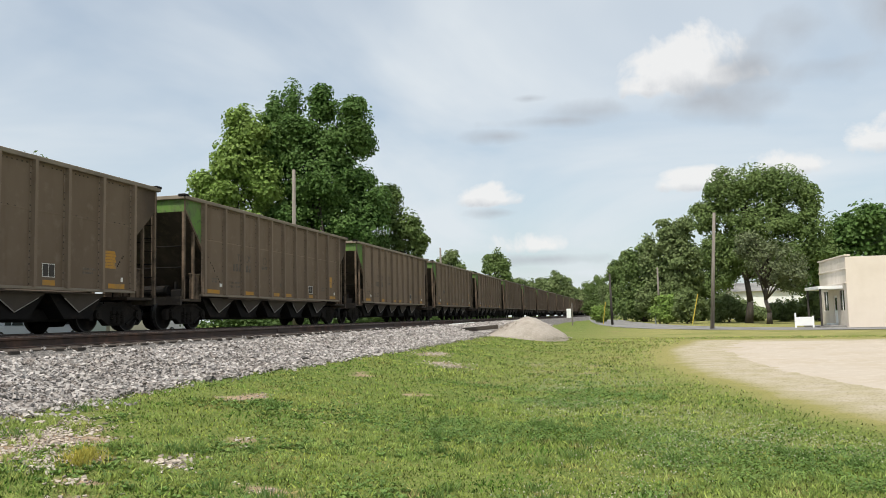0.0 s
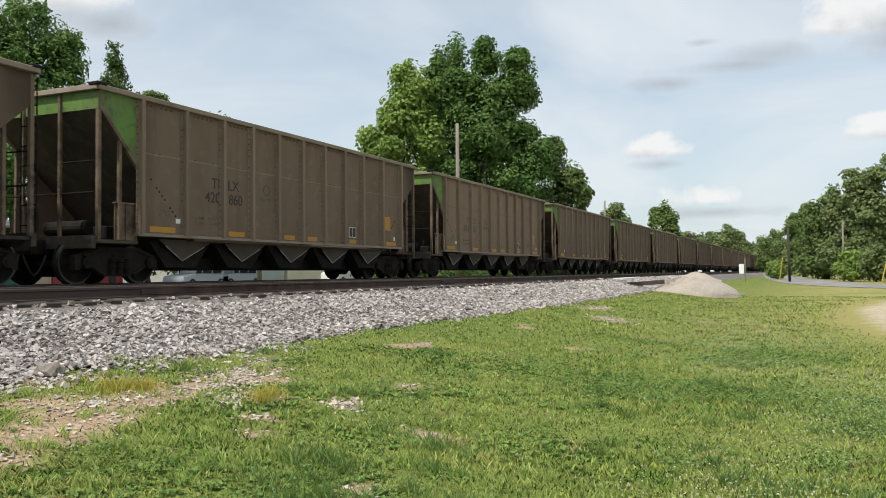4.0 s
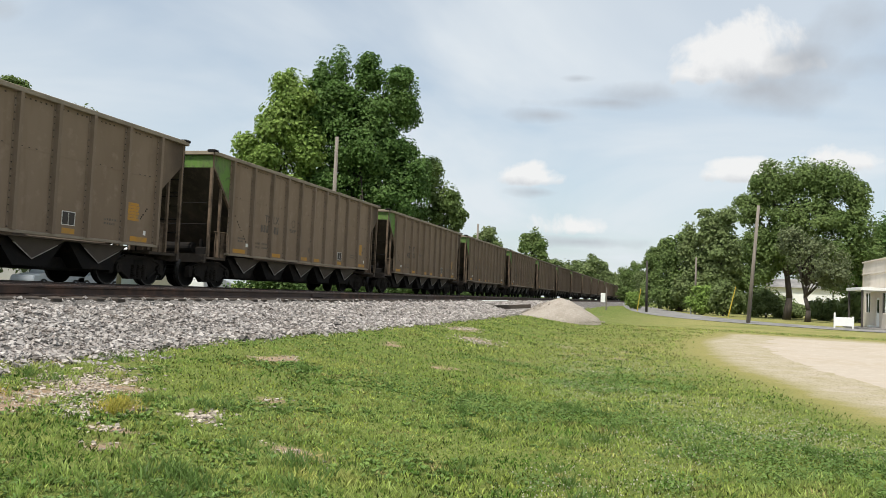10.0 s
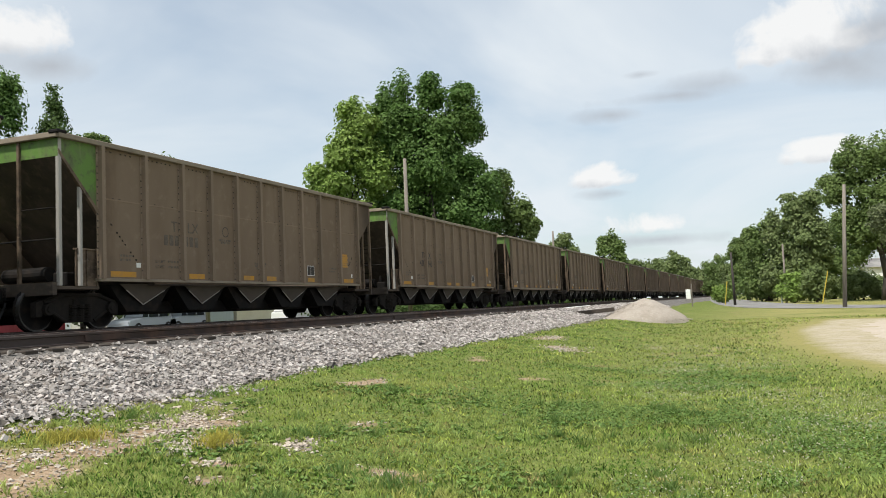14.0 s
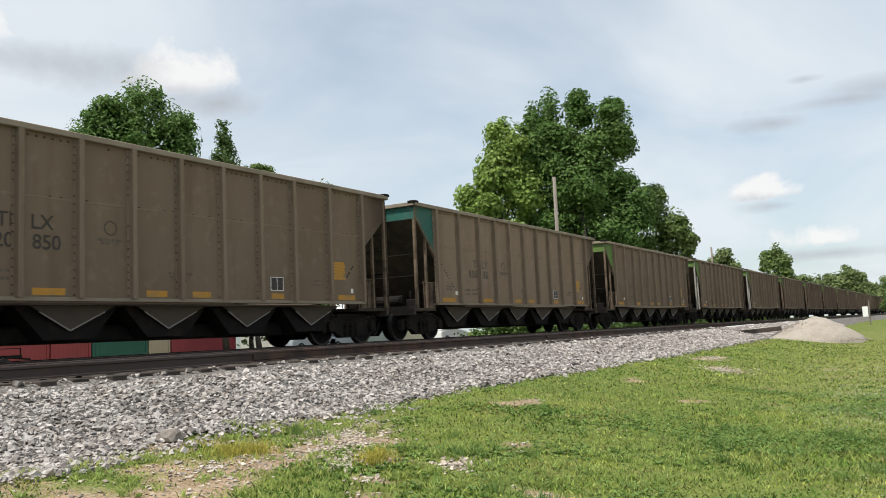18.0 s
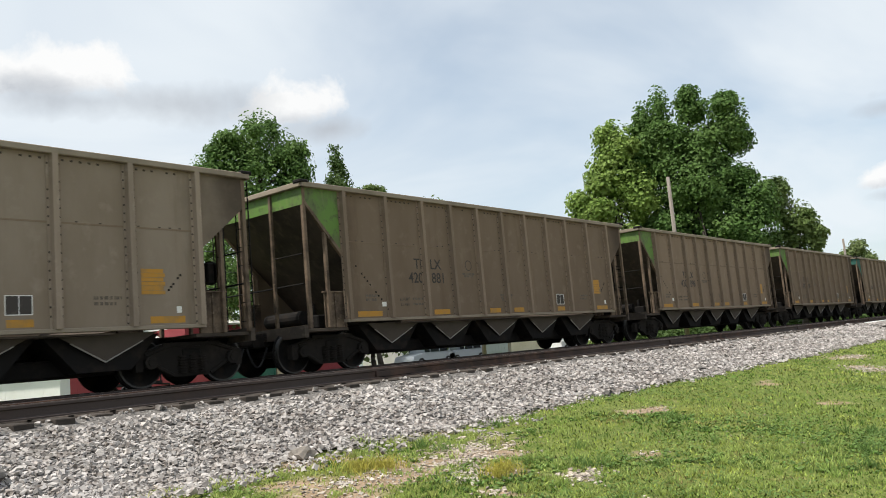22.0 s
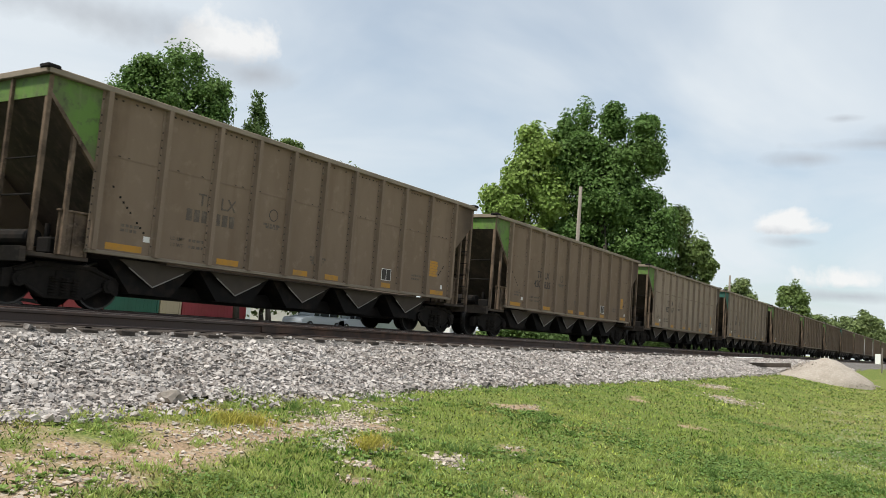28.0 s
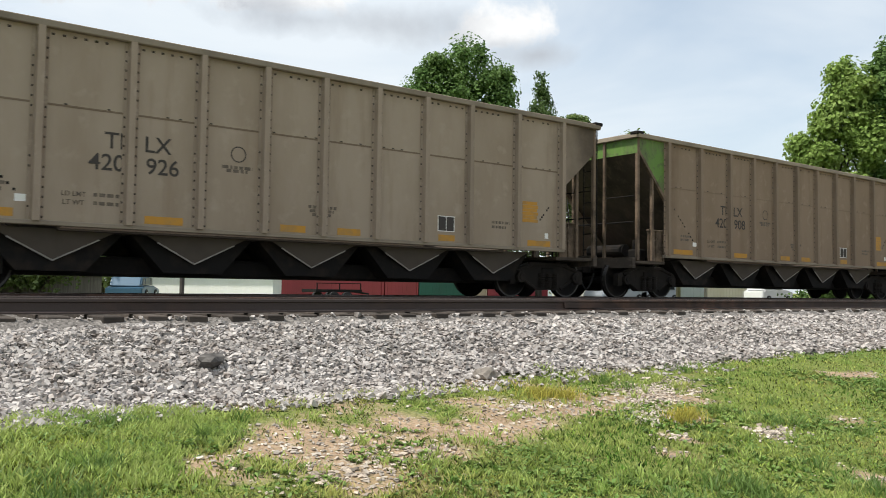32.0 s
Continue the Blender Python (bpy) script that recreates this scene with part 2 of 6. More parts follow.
M["stencil"] = material("worn_black_stencil", (0.05, 0.043, 0.038), 0.8, 0.0, [(9, (0.10, 0.085, 0.07), 0.55, 0.78, 5)])
M["faint"] = material("faded_lettering", (0.105, 0.085, 0.066), 0.8, 0.0, [(9, (0.17, 0.135, 0.10), 0.45, 0.68, 4)])
M["tag"] = material("white_tag", (0.75, 0.74, 0.7), 0.6)
M["rail"] = material("rusty_rail", (0.034, 0.021, 0.016), 0.85, 0.0, [(2.5, (0.11, 0.055, 0.035), 0.45, 0.7, 5), (0.2, (0.06, 0.045, 0.04), 0.4, 0.6, 2)], 0.15, 30)
M["railtop"] = material("worn_rail_head", (0.22, 0.20, 0.19), 0.45, 0.7, [(1.5, (0.25, 0.2, 0.17), 0.45, 0.7, 4)])
M["tie"] = material("creosoted_timber", (0.05, 0.04, 0.033), 0.9, 0, [((20, 3, 20), (0.085, 0.068, 0.056), 0.45, 0.7, 5)], 0.4, 25, vary=0.3)
# bed darker than its stones: the gaps' shade is put into the colour
M["ballast"] = material("ballast_bed", (0.165, 0.15, 0.138), 0.9, 0, [(2.2, (0.135, 0.121, 0.11), 0.4, 0.65, 5), (26, (0.07, 0.064, 0.058), 0.48, 0.6, 3), (30, (0.36, 0.335, 0.31), 0.55, 0.7, 3)], 0.9, 22)
M["stone"] = material("crushed_stone", (0.415, 0.386, 0.366), 0.9, 0, [(0.9, (0.355, 0.325, 0.303), 0.4, 0.65, 3), (7.0, (0.23, 0.20, 0.18), 0.48, 0.64, 3)], 0.2, 40, island=0.44, spec=0.15)
M["darkstone"] = material("dark_block", (0.055, 0.05, 0.047), 0.85, 0, [(6, (0.14, 0.13, 0.12), 0.45, 0.7, 4)], 0.3, 20)
M["bark"] = material("bark", (0.075, 0.062, 0.05), 0.9, 0, [((6, 6, 1), (0.04, 0.034, 0.028), 0.4, 0.65, 5)], 0.6, 14)
M["pole"] = material("grey_pole_wood", (0.25, 0.22, 0.19), 0.9, 0, [((14, 14, 0.6), (0.15, 0.13, 0.11), 0.4, 0.7, 5)], 0.3, 20)
M["darkpole"] = material("creosoted_pole_wood", (0.045, 0.04, 0.036), 0.9, 0, [((14, 14, 0.6), (0.08, 0.07, 0.06), 0.4, 0.7, 5)], 0.3, 20)
M["pile"] = material("limestone_screenings", (0.39, 0.345, 0.295), 0.95, 0, [(1.6, (0.31, 0.27, 0.225), 0.4, 0.65, 6), (12, (0.45, 0.41, 0.36), 0.52, 0.7, 4), (30, (0.25, 0.22, 0.19), 0.5, 0.7, 3)], 1.0, 14, spec=0.1)
M["lot"] = material("gravel_lot", (0.48, 0.41, 0.33), 0.95, 0, [(0.35, (0.45, 0.375, 0.285), 0.42, 0.62, 5), (3, (0.53, 0.465, 0.385), 0.5, 0.7, 5), (40, (0.33, 0.29, 0.24), 0.55, 0.7, 3)], 0.4, 35)
M["asphalt"] = material("old_asphalt", (0.27, 0.26, 0.245), 0.9, 0, [(0.6, (0.16, 0.155, 0.15), 0.4, 0.65, 5)], 0.3, 40)
M["cream"] = material("cream_painted_block", (0.74, 0.65, 0.55), 0.8, 0, [(0.7, (0.69, 0.60, 0.50), 0.45, 0.7, 4)], 0.1, 25)
M["cream_front"] = material("cream_painted_boards", (0.70, 0.63, 0.55), 0.8, 0, [(1.2, (0.64, 0.57, 0.49), 0.45, 0.7, 4)], 0.1, 25)
M["white"] = material("white_paint", (0.85, 0.85, 0.83), 0.6, 0, [(0.8, (0.79, 0.79, 0.77), 0.45, 0.7, 4)])
M["redmetal"] = material("dull_red_sheet", (0.34, 0.055, 0.065), 0.6, 0, [(0.5, (0.28, 0.05, 0.055), 0.45, 0.7, 4)], 0.1, 8)
M["greenmetal"] = material("dark_green_sheet", (0.03, 0.12, 0.09), 0.6, 0, [(0.5, (0.03, 0.10, 0.075), 0.45, 0.7, 4)])
M["tan"] = material("tan_sheet", (0.48, 0.38, 0.28), 0.7)
M["glass"] = material("dark_window_glass", (0.02, 0.024, 0.028), 0.08, 0, spec=0.6)
M["silver"] = material("silver_paint", (0.42, 0.46, 0.5), 0.35, 0.4)
M["carwhite"] = material("white_car_paint", (0.75, 0.75, 0.74), 0.25)
M["black"] = material("black_rubber", (0.02, 0.02, 0.02), 0.8)
M["yellowpipe"] = material("yellow_plastic_sleeve", (0.55, 0.42, 0.06), 0.6)
M["wire"] = material("cable", (0.03, 0.03, 0.03), 0.7)


# ---------------------------------------------------------------- mesh helpers
def box(bm, x0, x1, y0, y1, z0, z1, bevel=0.0):
    r = bmesh.ops.create_cube(bm, size=1.0)["verts"]
    bmesh.ops.transform(bm, matrix=Matrix.Translation(((x0 + x1) / 2, (y0 + y1) / 2, (z0 + z1) / 2)) @ Matrix.Diagonal((abs(x1 - x0), abs(y1 - y0), abs(z1 - z0), 1)), verts=r)
    if bevel:
        bmesh.ops.bevel(bm, geom=list({e for v in r for e in v.link_edges}), offset=bevel, segments=1, affect="EDGES")


def prism(bm, profile, a, b, axis="y"):
    """A closed outline (two coordinates each) drawn out from a to b along an axis."""
    def put(p, t):
        return {"y": (p[0], t, p[1]), "x": (t, p[0], p[1]), "z": (p[0], p[1], t)}[axis]
    va = [bm.verts.new(put(p, a)) for p in profile]
    vb = [bm.verts.new(put(p, b)) for p in profile]
    n = len(profile)
    fs = [bm.faces.new(va), bm.faces.new(vb[::-1])]
    for i in range(n):
        fs.append(bm.faces.new((va[i], vb[i], vb[(i + 1) % n], va[(i + 1) % n])))
    bmesh.ops.recalc_face_normals(bm, faces=fs)


def rod(bm, p, q, r, seg=8, r2=None):
    p, q = Vector(p), Vector(q)
    d = q - p
    m = Matrix.Translation((p + q) / 2) @ d.to_track_quat("Z", "Y").to_matrix().to_4x4()
    bmesh.ops.create_cone(bm, cap_ends=True, segments=seg, radius1=r, radius2=r if r2 is None else r2, depth=d.length, matrix=m)


def mesh_of(name, bm, mat, smooth_shade=False):
    me = bpy.data.meshes.new(name)
    bm.to_mesh(me)
    bm.free()
    for m in (mat if isinstance(mat, (list, tuple)) else [mat]):
        me.materials.append(m)
    if smooth_shade:
        me.polygons.foreach_set("use_smooth", [True] * len(me.polygons))
    return me


def part(name, bm, mat, parent=None, label="", smooth_shade=False):
    ob = new(name, mesh_of(name, bm, mat, smooth_shade))
    ob.parent = parent
    return tagged(ob, label)


def thing(name, label, category, group="", kind="", at=None):
    ob = new(name)
    if at is not None:
        ob.matrix_basis = at
    return tagged(ob, label, category, group, kind)


def raw(name, verts, faces, mat, smooth_shade=False):
    """A mesh from arrays: verts (n, 3), faces (m, 3 or 4)."""
    verts, faces = np.asarray(verts, dtype=np.float32), np.asarray(faces, dtype=np.int32)
    me = bpy.data.meshes.new(name)
    k = faces.shape[1]
    me.vertices.add(len(verts))
    me.vertices.foreach_set("co", verts.ravel())
    me.loops.add(faces.size)
    me.loops.foreach_set("vertex_index", faces.ravel())
    me.polygons.add(len(faces))
    me.polygons.foreach_set("loop_start", np.arange(0, faces.size, k, dtype=np.int32))
    me.polygons.foreach_set("use_smooth", np.full(len(faces), smooth_shade, dtype=bool))
    for m in (mat if isinstance(mat, (list, tuple)) else [mat]):
        me.materials.append(m)
    me.update(calc_edges=True)
    return me


# ---------------------------------------------------------------- ground
def axis_steps(lo, dense_lo, dense_hi, hi, step, grow=1.25):
    vals = list(np.arange(dense_lo, dense_hi + 1e-6, step))
    d, v = step, dense_hi
    while v < hi:
        d *= grow
        v += d
        vals.append(v)
    d, v = step, dense_lo
    while v > lo:
        d *= grow
        v -= d
        vals.insert(0, v)
    return vals


def sheet(name, xs, ys, height, mat, keep=None):
    """One sheet of ground over the grid, at height(x, y); keep(x, y) leaves out the cells that do not belong to it."""
    nx, ny = len(xs), len(ys)
    verts = [(x, y, height(x, y)) for y in ys for x in xs]
    faces = []
    for j in range(ny - 1):
        for i in range(nx - 1):
            if keep is None or keep((xs[i] + xs[i + 1]) / 2, (ys[j] + ys[j + 1]) / 2):
                a = j * nx + i
                faces.append((a, a + 1, a + nx + 1, a + nx))
    me = raw(name, verts, faces, mat, True)
    return new(name, me)


def ground_material():
    m = bpy.data.materials.new("grass_and_earth")
    m.use_nodes = True
    nt = m.node_tree
    L = nt.links.new
    b = nt.nodes["Principled BSDF"]
    b.inputs["Roughness"].default_value = 0.95
    b.inputs["Specular IOR Level"].default_value = 0.1
    co = nt.nodes.new("ShaderNodeTexCoord")
    sep = nt.nodes.new("ShaderNodeSeparateXYZ")
    L(co.outputs["Object"], sep.inputs[0])

    def noise_of(scale, detail, lo, hi):
        n = node(nt, "ShaderNodeTexNoise", Scale=scale, Detail=detail, Roughness=0.6)
        L(co.outputs["Object"], n.inputs["Vector"])
        r = nt.nodes.new("ShaderNodeMapRange")
        r.inputs[1].default_value, r.inputs[2].default_value = lo, hi
        L(n.outputs[0], r.inputs[0])
        return r.outputs[0]

    def mix(fac, a, c):
        mx = nt.nodes.new("ShaderNodeMix")
        mx.data_type = "RGBA"
        L(fac, mx.inputs[0])
        for i, v in ((6, a), (7, c)):
            if isinstance(v, tuple):
                mx.inputs[i].default_value = (*v, 1)
            else:
                L(v, mx.inputs[i])
        return mx.outputs[2]

    def times(a, c, op="MULTIPLY"):
        n = nt.nodes.new("ShaderNodeMath")
        n.operation, n.use_clamp = op, True
        L(a, n.inputs[0])
        L(c, n.inputs[1])
        return n.outputs[0]

    col = mix(noise_of(0.35, 5, 0.35, 0.65), (0.155, 0.19, 0.045), (0.20, 0.235, 0.065))
    col = mix(noise_of(1.7, 6, 0.52, 0.72), col, (0.24, 0.24, 0.075))
    col = mix(noise_of(9.0, 4, 0.5, 0.75), col, (0.075, 0.12, 0.02))
    col = mix(noise_of(38.0, 3, 0.46, 0.60), col, (0.085, 0.135, 0.028))
    col = mix(noise_of(70.0, 2, 0.56, 0.70), col, (0.30, 0.31, 0.10))
    # thin, worn turf towards the ballast
    at0 = nt.nodes.new("ShaderNodeAttribute")
    at0.attribute_name = "bare"
    n0 = node(nt, "ShaderNodeTexNoise", Scale=2.4, Detail=7.0, Roughness=0.65)
    L(co.outputs["Object"], n0.inputs["Vector"])
    s0 = nt.nodes.new("ShaderNodeMath")
    s0.operation = "MULTIPLY_ADD"
    L(n0.outputs[0], s0.inputs[0])
    s0.inputs[1].default_value = 0.9
    L(at0.outputs["Fac"], s0.inputs[2])
    r0 = nt.nodes.new("ShaderNodeMapRange")
    r0.inputs[1].default_value, r0.inputs[2].default_value = 0.79, 1.12
    L(s0.outputs[0], r0.inputs[0])
    worn = r0.outputs[0]
    earth = mix(noise_of(2.6, 6, 0.4, 0.62), (0.40, 0.29, 0.195), (0.31, 0.22, 0.145))
    earth = mix(noise_of(14.0, 4, 0.55, 0.7), earth, (0.47, 0.40, 0.32))
    col = mix(worn, col, earth)
    # dried strip along the gravel lot
    dry = nt.nodes.new("ShaderNodeMapRange")
    dry.inputs[1].default_value, dry.inputs[2].default_value = -4.5, 1.5
    L(sep.outputs[0], dry.inputs[0])
    far = nt.nodes.new("ShaderNodeMapRange")
    far.inputs[1].default_value, far.inputs[2].default_value = 14.0, 26.0
    L(sep.outputs[1], far.inputs[0])
    col = mix(times(times(dry.outputs[0], far.outputs[0]), noise_of(0.25, 5, 0.25, 0.55)), col, (0.30, 0.28, 0.105))
    col = mix(noise_of(0.55, 6, 0.60, 0.72), col, (0.30, 0.23, 0.12))
    # gravel spilling into the turf round the lot
    at1 = nt.nodes.new("ShaderNodeAttribute")
    at1.attribute_name = "gravel"
    n2 = node(nt, "ShaderNodeTexNoise", Scale=1.3, Detail=7.0, Roughness=0.65)
    L(co.outputs["Object"], n2.inputs["Vector"])

    def spill(lo, hi, fac):
        s1 = nt.nodes.new("ShaderNodeMath")
        s1.operation = "MULTIPLY_ADD"
        L(n2.outputs[0], s1.inputs[0])
        s1.inputs[1].default_value = fac
        L(at1.outputs["Fac"], s1.inputs[2])
        r2 = nt.nodes.new("ShaderNodeMapRange")
        r2.inputs[1].default_value, r2.inputs[2].default_value = lo, hi
        L(s1.outputs[0], r2.inputs[0])
        return r2.outputs[0]

    col = mix(spill(0.60, 1.05, 0.6), col, (0.30, 0.27, 0.10))
    col = mix(spill(1.02, 1.38, 0.55), col, (0.51, 0.435, 0.35))
    col = mix(noise_of(26.0, 4, 0.54, 0.70), col, (0.11, 0.115, 0.04))
    L(col, b.inputs["Base Color"])
    n = node(nt, "ShaderNodeTexNoise", Scale=24.0, Detail=5.0)
    L(co.outputs["Object"], n.inputs["Vector"])
    bp = node(nt, "ShaderNodeBump", Strength=0.8, Distance=0.05)
    L(n.outputs[0], bp.inputs["Height"])
    L(bp.outputs[0], b.inputs["Normal"])
    return m


M["ground"] = ground_material()
XS = axis_steps(-1400, -8.2, 4, 1400, 0.25, 1.08)
YS = axis_steps(-1400, -2, 16, 1600, 0.25, 1.06)

# worn places in the turf: x, y, radius along x and y, strength
WORN_LINE = [(-5.15, 2.25), (-5.4, 2.75), (-5.5, 3.3), (-5.5, 4.0), (-5.45, 4.7), (-5.6, 5.4), (-5.6, 6.3), (-5.75, 7.2)]
WORN_SPOTS = [(-4.05, 5.6, 0.45, 0.3, 0.8), (-3.25, 6.7, 0.4, 0.3, 0.75), (-5.75, 11.5, 0.5, 0.8, 0.75), (-4.27, 10.3, 0.5, 0.6, 0.7), (-2.9, 4.86, 0.35, 0.25, 0.75), (-4.75, 2.9, 0.55, 0.6, 0.95), (-4.95, 3.6, 0.5, 0.55, 0.95), (-4.28, 7.1, 0.35, 0.55, 0.9), (-4.5, 6.0, 0.25, 0.25, 0.8), (-5.1, 4.4, 0.5, 0.6, 0.95), (-5.7, 3.9, 0.5, 0.8, 0.95), (-5.5, 5.9, 0.4, 0.5, 0.9),
              (-5.8, 7.1, 0.6, 0.7, 1.0), (-4.81, 21.2, 0.7, 1.2, 0.8), (-5.9, 24.5, 0.6, 1.4, 0.8), (-4.9, 6.75, 0.35, 0.4, 0.7), (-1.0, 23.0, 1.2, 3.0, 0.35), (-3.8, 14.5, 0.6, 1.2, 0.5), (-5.6, 16.6, 0.5, 0.9, 0.75), (-4.16, 8.4, 0.4, 0.5, 0.6), (-6.6, 3.6, 0.3, 0.8, 0.5)]


def bare(x, y):
    """How worn the turf is here, 0 to 1."""
    if not (-9 < x < 3 and -1 < y < 30):
        return 0.0
    best = 0.0
    for (x0, y0), (x1, y1) in zip(WORN_LINE, WORN_LINE[1:]):
        k = min(1.0, max(0.0, ((x - x0) * (x1 - x0) + (y - y0) * (y1 - y0)) / ((x1 - x0) ** 2 + (y1 - y0) ** 2)))
        d = math.hypot(x - x0 - k * (x1 - x0), y - y0 - k * (y1 - y0))
        best = max(best, 0.95 * smooth(0.68, 0.1, d))
    for sx, sy, rx, ry, st in WORN_SPOTS:
        d = math.hypot((x - sx) / rx, (y - sy) / ry)
        if d < 1.2:
            best = max(best, 0.9 * st * smooth(1.2, 0.1, d))
    best = max(best, 0.42 * smooth(-4.4, -6.0, x) * smooth(1.6, 2.8, y) * smooth(10.5, 6.5, y))
    return best + (0.6 * noise.noise(Vector((x * 1.5, y * 1.5, 2.0))) + 0.45 * noise.noise(Vector((x * 3.4, y * 3.4, 7.0)))) * smooth(0.0, 0.3, best)


def rough(x, y, amp=0.03, sc=0.8):
    return amp * noise.noise(Vector((x * sc, y * sc, 0.3)))


ground = sheet("ground", XS, YS, lambda x, y: ground_z(x, y) - (0.06 if x < -7.6 else 0) + rough(x, y, 0.03) * (smooth(44, 36, y) if x > -7 else 0), M["ground"])
tagged(ground, "mown grass with clover and worn earthy patches", "ground", kind="structure")


def toe_x(y):
    return -7.2 + 0.55 * math.exp(-((y - 4.2) / 1.6) ** 2) + 0.3 * smooth(2.6, 1.4, y) + 0.15 * noise.noise(Vector((0.23 * y, 4.1, 0))) + 0.16 * noise.noise(Vector((0.9 * y, 1.7, 0)))


def ballast_z(x, y):
    if x > -9.35:
        k = smooth(-6.7, -9.5, x)
        base = ground_z(-6.9, y) * (1 - k) + 1.10 * k
        return max(ground_z(x, y) - 0.03, base) + rough(x, y, 0.03, 2.2)
    if x > -20.3:
        z = 1.165
        for c in (TRACK_NEAR, TRACK_TRAIN):
            if abs(x - c) < 1.3:
                z = 1.145
        return z - 0.9 * smooth(-17.2, -20.3, x) + rough(x, y, 0.02, 2.5)
    return ground_z(x, y)


BX = list(np.arange(-20.4, -6.2, 0.2))
BY = axis_steps(-60, -4, 70, 430, 0.4, 1.15)
ballast = sheet("ballast_bed", BX, BY, ballast_z, M["ballast"], lambda x, y: x < toe_x(y))
tagged(ballast, "grey crushed stone ballast bed under the tracks", "ballast", kind="structure")

LOT = [(0.5, 33), (0.4, 27), (0.7, 22), (1.6, 17), (2.2, 13.4), (2.9, 11.0), (5.4, 8.6), (12, 6.5), (40, 3), (44, 40), (20, 40.5), (10.5, 40.5), (2.2, 42), (1.6, 38)]
ROAD = [(70, 47), (40, 49.5), (22, 51.5), (11, 55), (5, 62), (1.6, 75), (-0.8, 95), (-3.0, 125), (-5.5, 170)]


def inside(poly, x, y):
    r, j = False, len(poly) - 1
    for i in range(len(poly)):
        (xi, yi), (xj, yj) = poly[i], poly[j]
        if (yi > y) != (yj > y) and x < (xj - xi) * (y - yi) / (yj - yi) + xi:
            r = not r
        j = i
    return r


def lot_depth(x, y):
    """Metres inside (+) or outside (-) the lot's outline."""
    best = 1e9
    for (x0, y0), (x1, y1) in zip(LOT, LOT[1:] + LOT[:1]):
        k = ((x - x0) * (x1 - x0) + (y - y0) * (y1 - y0)) / ((x1 - x0) ** 2 + (y1 - y0) ** 2)
        k = min(1.0, max(0.0, k))
        best = min(best, math.hypot(x - x0 - k * (x1 - x0), y - y0 - k * (y1 - y0)))
    return best if inside(LOT, x, y) else -best


def lot_keep(x, y):
    return inside(LOT, x, y)


worn_at = ground.data.attributes.new("bare", "FLOAT", "POINT")
worn_at.data.foreach_set("value", [bare(v.co.x, v.co.y) for v in ground.data.vertices])
gravel = ground.data.attributes.new("gravel", "FLOAT", "POINT")
gravel.data.foreach_set("value", [smooth(-1.2, 1.7, lot_depth(v.co.x, v.co.y)) if -8 < v.co.x < 60 and -6 < v.co.y < 60 else 0.0 for v in ground.data.vertices])


lot = sheet("gravel_lot", list(np.arange(0, 44, 0.25)), list(np.arange(3, 43, 0.3)), lambda x, y: ground_z(x, y) - 0.035 + 0.055 * smooth(1.4, 4.0, lot_depth(x, y)) + rough(x, y, 0.03), M["lot"], lambda x, y: lot_depth(x, y) > 1.2 + 0.7 * noise.noise(Vector((x * 0.6, y * 0.6, 0))) + 0.4 * noise.noise(Vector((x * 2, y * 2, 0))))
tagged(lot, "pale dusty gravel parking lot", "gravel lot", kind="structure")


def ribbon(name, line, width, mat, lift):
    pts = []
    for (x0, y0), (x1, y1) in zip(line, line[1:]):
        n = max(2, int(math.hypot(x1 - x0, y1 - y0) / 1.5))
        pts += [Vector((x0 + (x1 - x0) * i / n, y0 + (y1 - y0) * i / n)) for i in range(n)]
    pts.append(Vector(line[-1]))
    for _ in range(6):
        pts = [pts[0]] + [(pts[i - 1] + pts[i] * 2 + pts[i + 1]) / 4 for i in range(1, len(pts) - 1)] + [pts[-1]]
    verts, faces, cols = [], [], 7
    for i, p in enumerate(pts):
        d = (pts[min(i + 1, len(pts) - 1)] - pts[max(i - 1, 0)]).normalized()
        side = Vector((d.y, -d.x))
        for k in range(cols):
            q = p + side * width * (k / (cols - 1) - 0.5)
            verts.append((q.x, q.y, ground_z(q.x, q.y) + lift))
    for i in range(len(pts) - 1):
        for k in range(cols - 1):
            a = i * cols + k
            faces.append((a, a + cols, a + cols + 1, a + 1))
    return new(name, raw(name, verts, faces, mat, True))


tagged(ribbon("road", ROAD, 6.0, M["asphalt"], 0.025), "worn grey side road beside the grass", "road", kind="structure")
tagged(ribbon("road_far_side", [(-36, -40), (-34, 10), (-34, 60), (-36, 120)], 7.0, M["asphalt"], 0.05), "grey street on the far side of the tracks", "road", kind="structure")


# ---------------------------------------------------------------- tracks
def rail_profile(cx):
    h = [(-0.07, 0), (0.07, 0), (0.07, 0.018), (0.012, 0.035), (0.010, 0.125), (0.036, 0.138), (0.036, 0.165), (0.03, 0.178), (-0.03, 0.178), (-0.036, 0.165), (-0.036, 0.138), (-0.010, 0.125), (-0.012, 0.035), (-0.07, 0.018)]
    return [(cx + x, RAIL - 0.178 + z) for x, z in h]


